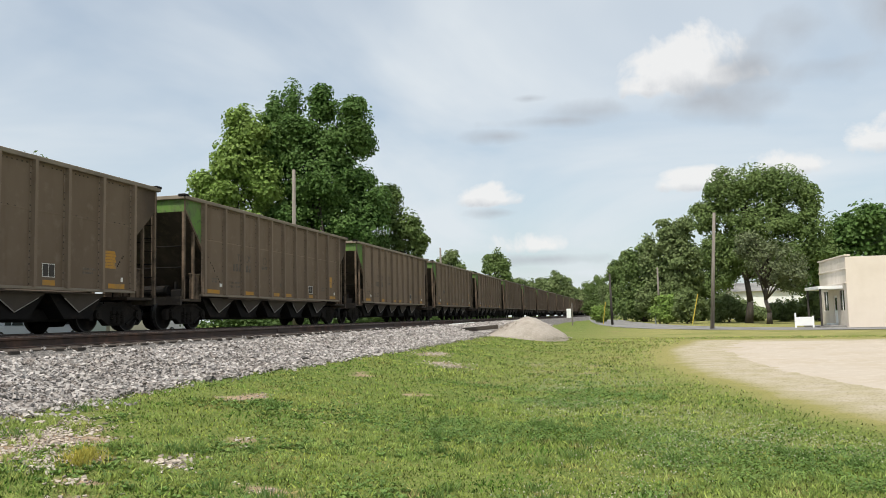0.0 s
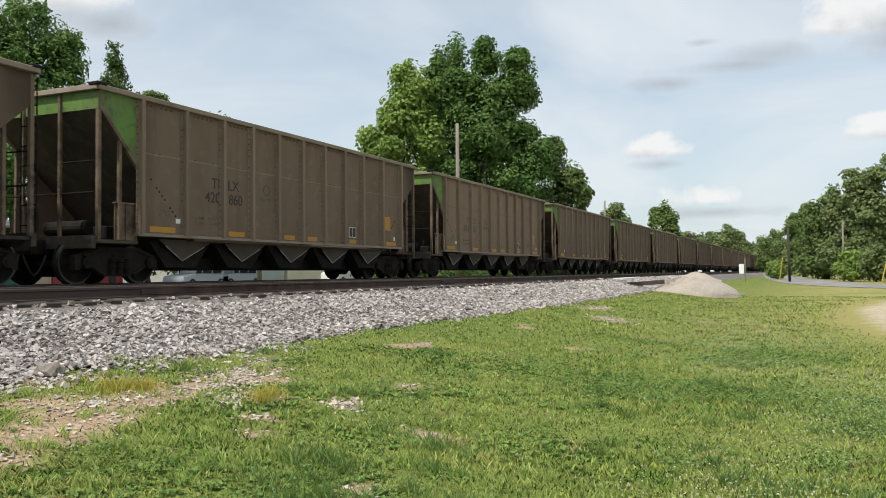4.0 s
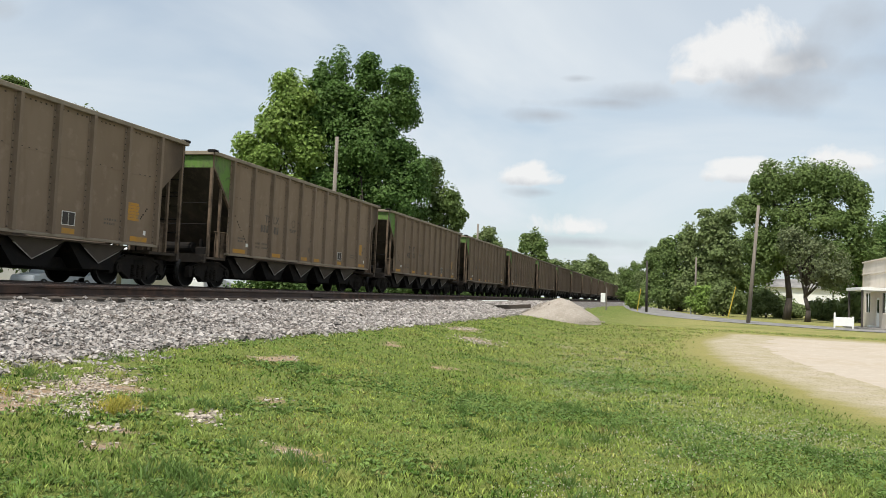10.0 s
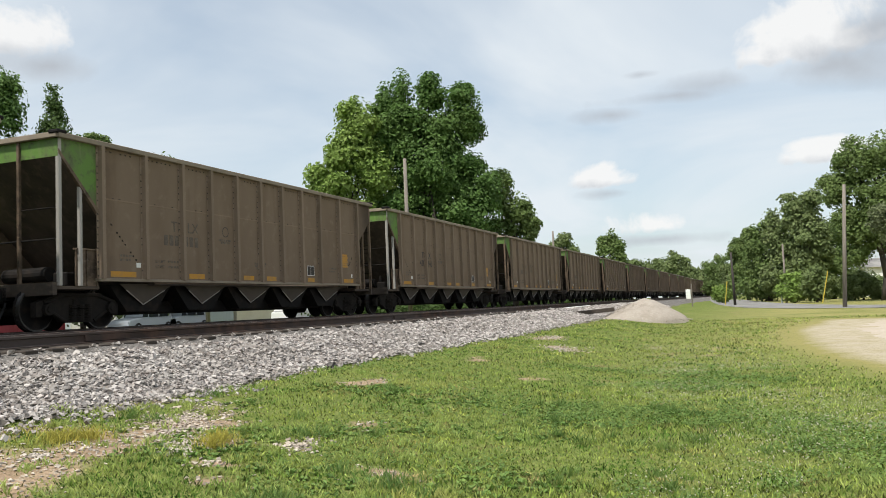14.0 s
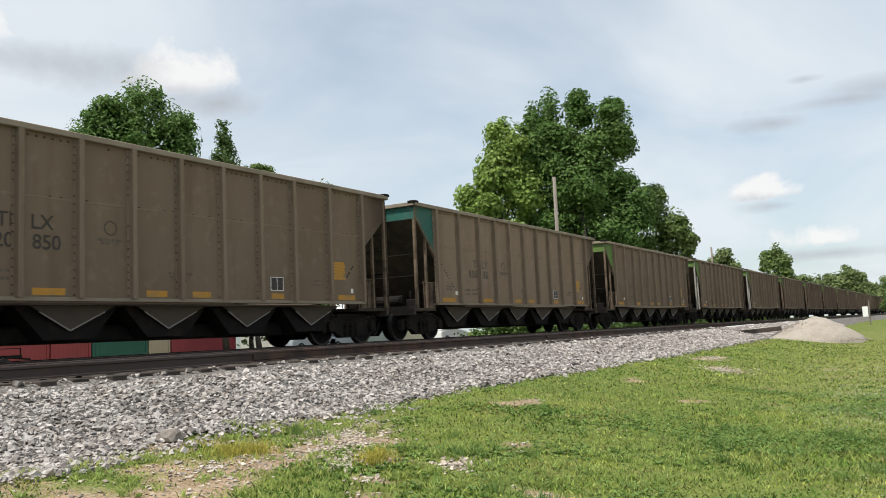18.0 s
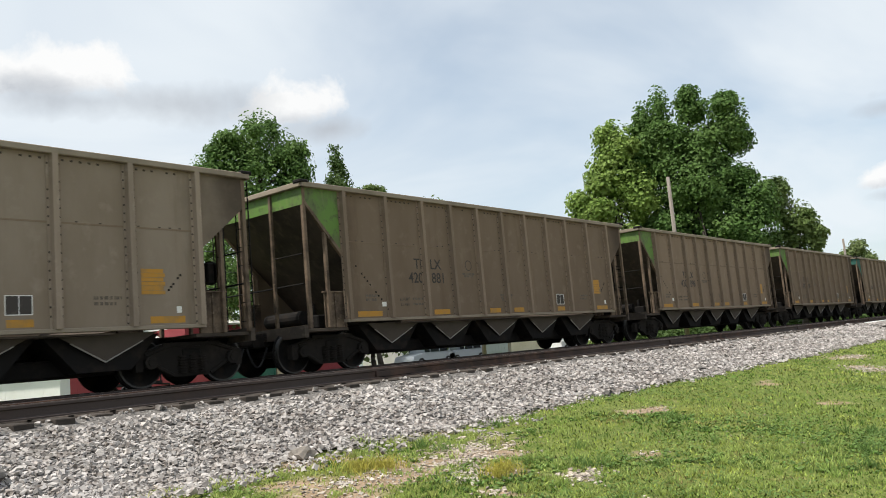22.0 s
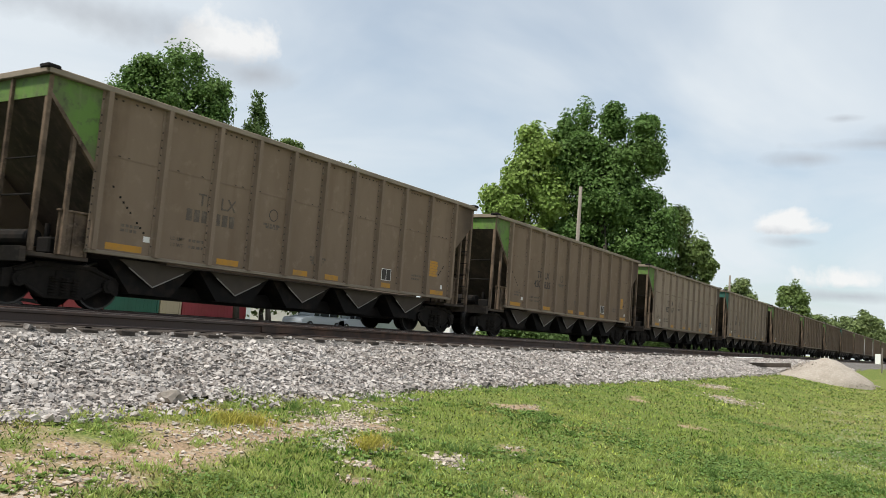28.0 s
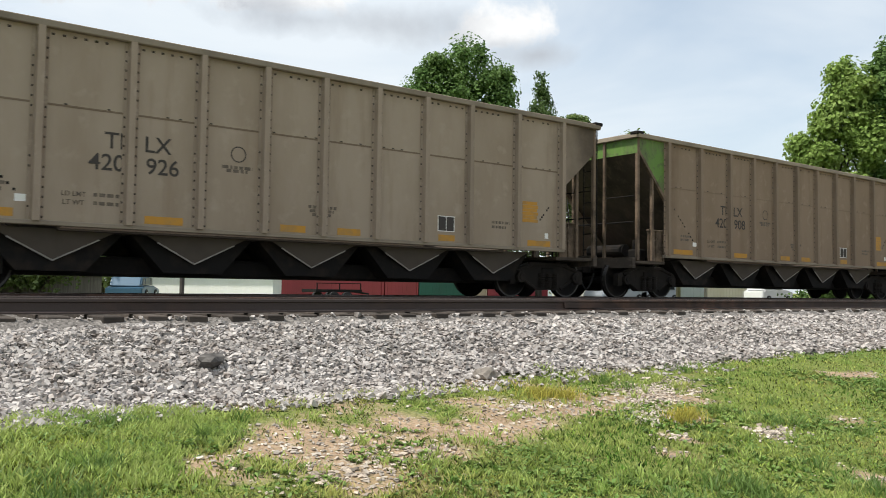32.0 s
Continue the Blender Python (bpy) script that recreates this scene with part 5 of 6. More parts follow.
def cream_building():
    x, y = at(13.37, 58)
    z = ground_z(x, y) - 0.05
    yaw = 0
    b = thing("shop_building", "flat-roofed cream building with a small porch", "building", at=pose(x, y, z, 0, 0, yaw))
    # its near left corner is the origin; the front looks along -x and runs away from the camera
    D, W, H = 7.6, 16.0, 4.6
    def wall(name, mat, *b6):
        bm = bmesh.new()
        box(bm, *b6, 0.01)
        return part(name, bm, mat, b)
    wall("side_wall", M["cream"], 0, W, 0, 0.25, 0, H - 0.05)
    wall("back_wall", M["cream"], W - 0.25, W, 0.25, D, 0, H - 0.6)
    wall("far_wall", M["cream"], 0, W, D - 0.25, D, 0, H - 0.3)
    # front wall in pieces round door and windows
    fr = M["cream_front"]
    for y0, y1, z0, z1 in ((0.25, 0.75, 0, H), (0.75, 2.0, 0, 1.15), (0.75, 2.0, 2.45, H), (2.0, 2.7, 0, H), (2.7, 3.7, 2.15, H), (3.7, 5.2, 0, H), (5.2, 6.6, 0, 1.15), (5.2, 6.6, 2.45, H), (6.6, D - 0.25, 0, H)):
        wall("front_wall", fr, 0, 0.25, y0, y1, z0, z1)
    wall("roof", M["asphalt"], 0.25, W - 0.25, 0.25, D - 0.25, H - 0.75, H - 0.6)
    wall("parapet_cap", M["cream"], -0.06, 0.31, -0.03, D, H, H + 0.10)
    wall("cornice", fr, -0.06, 0.0, 0, D, H - 0.85, H - 0.75)
    wall("cornice", fr, -0.06, 0.0, 0, D, H - 1.75, H - 1.68)
    wall("porch_roof", M["white"], -1.5, -0.01, 0.9, 5.2, 2.55, 2.75)
    for py in (1.1, 5.0):
        wall("porch_post", M["darkpole"], -1.4, -1.28, py, py + 0.12, 0, 2.55)
    wall("porch_slab", M["asphalt"], -1.6, -0.01, 0.6, 5.6, 0.0, 0.18)
    for y0, y1 in ((0.75, 2.0), (5.2, 6.6)):
        w = wall("window", M["white"], 0.02, 0.10, (y0 + y1) / 2 - 0.04, (y0 + y1) / 2 + 0.04, 1.15, 2.45)
        for a, c in ((y0, (y0 + y1) / 2 - 0.04), ((y0 + y1) / 2 + 0.04, y1)):
            bm = bmesh.new()
            box(bm, 0.05, 0.07, a, c, 1.15, 2.45)
            part("pane", bm, M["glass"], w, "dark window pane")
    d = wall("door", M["white"], 0.06, 0.12, 2.7, 3.7, 0.05, 2.15)
    bm = bmesh.new()
    box(bm, 0.03, 0.055, 3.0, 3.4, 1.15, 2.0)
    part("pane", bm, M["glass"], d)
    wall("wall_vent", M["white"], 4.2, 4.9, -0.12, -0.001, 3.05, 3.3)
    wall("foundation_step", M["white"], -0.5, -0.02, 2.6, 3.8, 0.18, 0.3)
    return b


cream_building()
x, y = at(12.05, 60)
sn = thing("white_sign", "low white board sign on two posts", "sign", at=pose(x - 1.5, y - 1.0, ground_z(x, y)))
bm = bmesh.new()
box(bm, -0.5, 0.5, -0.03, 0.03, 0.15, 0.72, 0.01)
part("board", bm, M["white"], sn)
for px in (-0.54, 0.54):
    bm = bmesh.new()
    box(bm, px - 0.05, px + 0.05, -0.05, 0.05, 0, 1.0 if px < 0 else 0.78)
    part("post", bm, M["white"], sn)

# white house beyond the oak
x, y = at(9.0, 135)
hs = thing("white_house", "white house seen under the oak branches", "house", at=pose(x, y, ground_z(x, y)))
bm = bmesh.new()
box(bm, -6, 7, 0, 7, 0, 4.2)
part("wall", bm, M["white"], hs)
bm = bmesh.new()
prism(bm, [(-0.5, 4.2), (7.5, 4.2), (3.5, 5.6)], -6.4, 7.4, "x")
part("roof", bm, M["asphalt"], hs)
for px in (-4.2, -1.0, 3.5):
    bm = bmesh.new()
    box(bm, px, px + 1.0, -0.03, 0.02, 1.0, 2.3)
    part("window", bm, M["glass"], hs)


# far side of the tracks: sheds and vehicles seen under the cars
def shed(name, label, h0, h1, x, height, mat, roof=None, base=0.0, yaw=0.0):
    """A long low shed along the far street, between two headings."""
    y0 = x / math.tan(radians(h0))
    k, u, v = math.tan(radians(h1)), -math.sin(radians(yaw)), math.cos(radians(yaw))
    L = (x - k * y0) / (k * v - u)
    y1 = y0 + L * v
    z = ground_z(x, (y0 + y1) / 2) + base
    t = thing(name, label, "shed", at=pose(x, y0, z - 0.1, 0, 0, yaw))
    bm = bmesh.new()
    box(bm, -7, 0, 0.02, L - 0.02, 0, height)
    part("wall", bm, mat, t)
    bm = bmesh.new()
    for k in range(int(L / 0.5)):
        box(bm, 0, 0.008, k * 0.5, k * 0.5 + 0.06, 0, height)
    part("wall_rib", bm, mat, t)
    bm = bmesh.new()
    prism(bm, [(0.5, height), (-3.5, height + 1.0), (-7.5, height), (-7.5, height - 0.12), (0.5, height - 0.12)], -0.3, L + 0.3)
    part("roof", bm, roof or M["white"], t)
    return t


shed("white_shed", "long white metal shed across the street", -74.7, -64.6, -50, 2.5, M["white"], M["greenmetal"], yaw=-55)
def container(h0, h1, x, mat, label, z=0.0):
    y0, y1 = x / math.tan(radians(h0)), x / math.tan(radians(h1))
    t = thing("shipping_container", label, "container", "containers across the street", at=pose(x, y0, ground_z(x, y0) + 0.02))
    L = y1 - y0 - 0.12
    bm = bmesh.new()
    box(bm, -2.4, 0, 0.0, L, 0.15, 2.75, 0.02)
    part("shell", bm, mat, t)
    bm = bmesh.new()
    for k in range(int(L / 0.28)):
        box(bm, 0, 0.008, 0.14 + k * 0.28, 0.14 + k * 0.28 + 0.13, 0.3, 2.6)
    part("corrugation", bm, mat, t)
    for yy in (0.0, L):
        bm = bmesh.new()
        box(bm, -0.08, 0.05, yy - 0.07, yy + 0.07, 0.1, 2.78)
        part("corner_post", bm, mat, t)


shed("red_shed", "low red metal building with a white roof", -64.2, -57.2, -47, 2.9, M["redmetal"])
shed("red_shed", "taller red metal building with a white roof", -57.0, -49.6, -47, 4.3, M["redmetal"])
container(-64.4, -57.0, -42, M["redmetal"], "dull red shipping container")
container(-56.9, -54.6, -42, M["redmetal"], "short dull red shipping container")
container(-54.5, -51.2, -42, M["greenmetal"], "dark green shipping container")
container(-51.1, -49.8, -42, M["tan"], "narrow tan storage box")
container(-49.7, -45.6, -42, M["redmetal"], "dull red shipping container")
shed("white_shed", "white shed beyond the containers", -45.3, -42.6, -46, 3.0, M["white"], yaw=-55)
shed("silver_shed", "pale silver shed beside parked cars", -42.0, -35.2, -46, 3.2, M["silver"])
shed("cream_shed", "small cream shed across the street", -35.0, -32.3, -46, 3.0, M["cream"])
shed("white_shed", "far white shed across the street", -26.5, -23.5, -48, 3.0, M["white"], yaw=-50)
shed("grey_fence", "weathered grey board fence across the street", -86.0, -75.5, -46, 1.7, M["pole"], M["pole"])


M["bluepaint"] = material("blue_car_paint", (0.05, 0.12, 0.19), 0.35)


def parked_car(h, x, yaw, mat, label, tall=1.0, length=4.6):
    y = x / math.tan(radians(h))
    t = thing("parked_car", label, "car", "parked cars", at=pose(x, y, ground_z(x, y) + 0.05, 0, 0, yaw))
    Lh = length / 2
    bm = bmesh.new()
    prism(bm, [(-Lh, 0.35), (-Lh, 0.85 * tall), (-Lh + 0.5, 0.95 * tall), (Lh - 1.3, 1.0 * tall), (Lh - 0.1, 0.82 * tall), (Lh, 0.55), (Lh, 0.35)], -0.88, 0.88, "x")
    bmesh.ops.bevel(bm, geom=list(bm.edges), offset=0.05, segments=2, affect="EDGES")
    part("body", bm, mat, t)
    bm = bmesh.new()
    prism(bm, [(-Lh + 0.2, 0.93 * tall), (-Lh + 0.55, 1.52 * tall), (0.45, 1.55 * tall), (Lh - 1.35, 0.98 * tall)], -0.74, 0.74, "x")
    bmesh.ops.bevel(bm, geom=list(bm.edges), offset=0.06, segments=2, affect="EDGES")
    part("cabin", bm, mat, t)
    for s in (-1, 1):
        for y0, y1 in ((-Lh + 0.65, -0.75), (-0.68, 0.25), (0.32, 0.85)):
            bm = bmesh.new()
            prism(bm, [(y0, 1.02 * tall), (y0 + 0.06, 1.45 * tall), (y1 - 0.1, 1.45 * tall), (y1, 1.02 * tall)], s * 0.735, s * 0.755, "x")
            part("window", bm, M["glass"], t)
        for yy in (-Lh + 0.85, Lh - 0.9):
            bm = bmesh.new()
            rod(bm, (s * 0.72, yy, 0.33), (s * 0.92, yy, 0.33), 0.33, 18)
            w = part("wheel", bm, M["black"], t)
            bm = bmesh.new()
            rod(bm, (s * 0.9, yy, 0.33), (s * 0.935, yy, 0.33), 0.2, 14)
            part("rim", bm, M["silver"], w)
    return t


parked_car(-31.2, -38, 0, M["carwhite"], "white sport utility car parked across the street", 1.15)
parked_car(-38.6, -38, 180, M["silver"], "silver blue car parked across the street")
parked_car(-41.0, -38, 180, M["silver"], "silver car parked across the street")
parked_car(-73.6, -43, 60, M["bluepaint"], "dark blue car parked by the white shed", 0.85, 3.8)


def trailer(h, x):
    """A low flat utility trailer."""
    y = x / math.tan(radians(h))
    t = thing("utility_trailer", "low dark flat trailer before the red container", "trailer", at=pose(x, y, ground_z(x, y) + 0.05))
    bm = bmesh.new()
    box(bm, -0.8, 0.8, -1.4, 1.4, 0.62, 0.78, 0.01)
    part("deck", bm, M["dark"], t)
    bm = bmesh.new()
    for yy in (-1.35, 0.0, 1.3):
        box(bm, 0.74, 0.79, yy, yy + 0.05, 0.78, 1.12)
    box(bm, 0.74, 0.79, -1.35, 1.35, 1.08, 1.12)
    part("rail", bm, M["dark"], t)
    bm = bmesh.new()
    rod(bm, (0, 1.4, 0.66), (0, 2.3, 0.55), 0.05, 8)
    part("tongue", bm, M["dark"], t)
    for s in (-1, 1):
        for yy in (-0.4, 0.4):
            bm = bmesh.new()
            rod(bm, (s * 0.82, yy, 0.33), (s * 1.0, yy, 0.33), 0.33, 16)
            w = part("wheel", bm, M["black"], t)
            bm = bmesh.new()
            rod(bm, (s * 0.99, yy, 0.33), (s * 1.015, yy, 0.33), 0.18, 12)
            part("rim", bm, M["carwhite"], w)


trailer(-60.6, -38.8)
x, y = -36.5, -36.5 / math.tan(radians(-70.57))
bm = bmesh.new()
rod(bm, (0, 0, 0), (0, 0, 4.5), 0.11, 10)
o = part("dark_post", bm, M["darkpole"])
o.matrix_basis = pose(x, y, ground_z(x, y) - 0.05)
tagged(o, "dark wooden post before the white shed", "post")
parked_car(-26.0, -38, 0, M["carwhite"], "white car parked across the street")

# wires behind the train and over the lot
def wire(p, q, sag, r=0.014):
    bm = bmesh.new()
    p, q = Vector(p), Vector(q)
    pts = [p.lerp(q, u) + Vector((0, 0, -sag * 4 * u * (1 - u))) for u in np.linspace(0, 1, 15)]
    for a, c in zip(pts, pts[1:]):
        rod(bm, a, c, r, 5)
    o = part("overhead_wire", bm, M["wire"])
    return tagged(o, "thin black overhead wire", "wire", "overhead wires")


for py in (-60, 40):
    utility_pole("utility_pole", "wooden line pole across the tracks", -30, py, 8.6, 0.14)
for k, z in enumerate((5.6, 6.3, 7.2, 7.9)):
    wire((-30, -60, z), (-30, 40, z), 0.7)
for k, z in enumerate((7.6, 8.2)):
    x0, y0 = at(13.2, 97)
    x1, y1 = at(24, 60)
    wire((x0, y0, z - 0.6), (x1, y1, z + 3.2), 0.4, 0.02)
utility_pole("utility_pole", "line pole beside the oak trees", x0, y0, 7.4, 0.1)
utility_pole("utility_pole", "line pole beyond the cream building", x1, y1, 11.4, 0.15)


# ---------------------------------------------------------------- ties, stones, grass
tie_bm = bmesh.new()
box(tie_bm, -1.3, 1.41, -0.115, 0.115, -0.17, 0.0, 0.012)
tie_mesh = mesh_of("tie", tie_bm, M["tie"])
rng = random.Random(21)
for i in range(300):
    o = new("tie", tie_mesh)
    o.parent = track_near
    o.matrix_basis = pose(TRACK_NEAR + rng.uniform(-0.07, 0.07), -8 + 0.5 * i + rng.uniform(-0.03, 0.03), RAIL - 0.184 + rng.uniform(-0.008, 0.0), 0, 0, rng.uniform(-1.5, 1.5))


def tie_rest(parent, cx, y0, y1):
    bm = bmesh.new()
    r = random.Random(9)
    for y in np.arange(y0, y1, 0.5):
        box(bm, cx - 1.3 + r.uniform(-0.05, 0.05), cx + 1.3, y - 0.11, y + 0.11, RAIL - 0.354, RAIL - 0.184)
    o = part("far_ties", bm, M["tie"], parent)
    tagged(o, "rows of dark timber ties", kind="stuff")


tie_rest(track_near, TRACK_NEAR, 142, 260)
tie_rest(track_train, TRACK_TRAIN, -20, 230)


def stone_shapes(rs, n):
    """n angular stones, from a pushed-about octahedron with cut corners: (n, 8, 3) and its faces."""
    base = np.array([(1, 1, 1), (-1, 1, 1), (-1, -1, 1), (1, -1, 1), (1, 1, -1), (-1, 1, -1), (-1, -1, -1), (1, -1, -1)], dtype=float) * 0.5
    v = base[None] * rs.uniform(0.45, 1.2, size=(n, 8, 1)) * rs.uniform(0.4, 1.1, size=(n, 1, 3))
    return v


STONE_FACES = np.array([(0, 1, 2, 3), (7, 6, 5, 4), (0, 4, 5, 1), (1, 5, 6, 2), (2, 6, 7, 3), (3, 7, 4, 0)])


def scatter_stones(name, rs, pts, sizes, mat, label, flat=1.0):
    n = len(pts)
    v = stone_shapes(rs, n) * sizes[:, None, None]
    q = rs.normal(size=(n, 4))
    q /= np.linalg.norm(q, axis=1)[:, None]
    w, x, y, z = q.T
    R = np.stack([1 - 2 * (y * y + z * z), 2 * (x * y - z * w), 2 * (x * z + y * w), 2 * (x * y + z * w), 1 - 2 * (x * x + z * z), 2 * (y * z - x * w), 2 * (x * z - y * w), 2 * (y * z + x * w), 1 - 2 * (x * x + y * y)], 1).reshape(n, 3, 3)
    v = np.einsum("nij,nkj->nki", R, v) * np.array([1, 1, flat]) + pts[:, None, :]
    f = STONE_FACES[None] + (np.arange(n) * 8)[:, None, None]
    o = new(name, raw(name, v.reshape(-1, 3), f.reshape(-1, 4), mat))
    return tagged(o, label, "gravel", kind="stuff")


rs = np.random.default_rng(31)
pts, sizes = [], []
while len(pts) < 74000:
    y = 0.6 + 75 * rs.random() ** 1.9
    x = rs.uniform(-9.42, -6.4)
    if x > toe_x(y) + (0.9 if y < 10 else 0.35) * rs.random() ** 4 or (x < -9.12 and (rs.random() < 0.6 or abs((y + 8.25) % 0.5 - 0.25) < 0.15)):
        continue
    s = (0.026 + 0.044 * rs.random() ** 1.7) * (1 + y / 45)
    pts.append((x, y, ballast_z(x, y) + s * rs.uniform(0.0, 0.4)))
    sizes.append(s)
scatter_stones("ballast_stones", rs, np.array(pts), np.array(sizes), M["stone"], "loose angular grey ballast stones", 0.75)

M["earthstone"] = material("earthy_stone", (0.46, 0.41, 0.355), 0.9, 0, [(0.9, (0.38, 0.32, 0.26), 0.4, 0.65, 3)], 0.2, 40, island=0.45, spec=0.1)
# stones strewn over the worn earth and in small heaps on the grass
pts, sizes = [], []
heaps = [(-4.73, 2.97, 0.4, 110), (-4.97, 3.64, 0.3, 80), (-6.0, 7.4, 0.5, 420), (-5.6, 7.0, 0.35, 300), (-5.2, 6.55, 0.3, 220), (-5.0, 6.2, 0.2, 90), (-6.2, 8.2, 0.4, 200), (-5.0, 3.2, 0.5, 60), (-4.8, 2.6, 0.45, 60), (-4.28, 7.13, 0.28, 190), (-4.52, 5.99, 0.12, 45), (-4.81, 21.2, 0.9, 420), (-5.9, 24.5, 0.7, 300), (-4.4, 2.2, 0.4, 60), (-5.7, 5.3, 0.35, 70)]
for hx, hy, hr, n in heaps:
    for k in range(n):
        a, r = rs.uniform(0, 6.283), hr * abs(rs.normal()) * 0.6
        x, y = hx + 0.8 * r * math.cos(a), hy + 1.5 * r * math.sin(a)
        s = rs.uniform(0.02, 0.06)
        pts.append((x, y, ground_z(x, y) + rough(x, y) + s * 0.15)), sizes.append(s)
while len(pts) < 7600:
    x, y = rs.uniform(-7.2, -2.6), 1.0 + 12 * rs.random()
    if rs.random() > 0.6 * bare(x, y) ** 2 + 0.9 * smooth(0.35, 0.0, x - toe_x(y)) + 0.004:
        continue
    s = 0.008 + 0.042 * rs.random() ** 2.6
    pts.append((x, y, ground_z(x, y) + rough(x, y) + s * 0.2)), sizes.append(s)
scatter_stones("strewn_stones", rs, np.array(pts), np.array(sizes), M["earthstone"], "pale stones strewn on worn grass", 0.5)


def lump(name, x, y, z, r, mat, label, seed):
    bm = bmesh.new()
    bmesh.ops.create_icosphere(bm, subdivisions=2, radius=r * 1.05)
    q = random.Random(seed)
    for v in bm.verts:
        v.co *= 1 + 0.55 * noise.noise(v.co / r * 1.3 + Vector((seed, 0, 0))) + 0.3 * noise.noise(v.co / r * 4.0 + Vector((seed, 3, 0)))
        v.co.z *= 0.6
    o = part(name, bm, M[mat])
    o.location = (x, y, z)
    return tagged(o, label, "rock")


lump("dark_rock", *(lambda p: (p[0], p[1], ballast_z(*p) + 0.06))(at(-68.7, 8.45)), 0.135, "darkstone", "dark angular rock on the ballast", 2)
lump("flat_rock", *(lambda p: (p[0], p[1], ballast_z(*p) + 0.04))(at(-49.85, 9.3)), 0.13, "pole", "weathered brown flat rock at the ballast edge", 3)
for h, r, sd in ((-22.6, 19.6, 4), (-28.8, 14.9, 5)):
    lump("dark_rock", *(lambda p: (p[0], p[1], ballast_z(*p) + 0.03))(at(h, r)), 0.09, "darkstone", "dark lump of debris on the ballast", sd)


def blades(rs, pos, height, width, lean):
    n = len(pos)
    a = rs.uniform(0, 6.283, n)
    d = np.stack([np.cos(a), np.sin(a), np.zeros(n)], 1)
    b2 = rs.uniform(0, 6.283, n)
    off = np.stack([np.cos(b2), np.sin(b2), np.zeros(n)], 1) * (lean * height)[:, None]
    up = np.array([0, 0, 1.0])
    w = d * width[:, None] / 2
    mid = pos + off * 0.35 + up * (height * 0.55)[:, None]
    tip = pos + off + up * height[:, None]
    v = np.stack([pos - w * 0.6, mid + w, tip, mid - w], 1).reshape(-1, 3)
    return v, np.arange(n * 4).reshape(-1, 4)


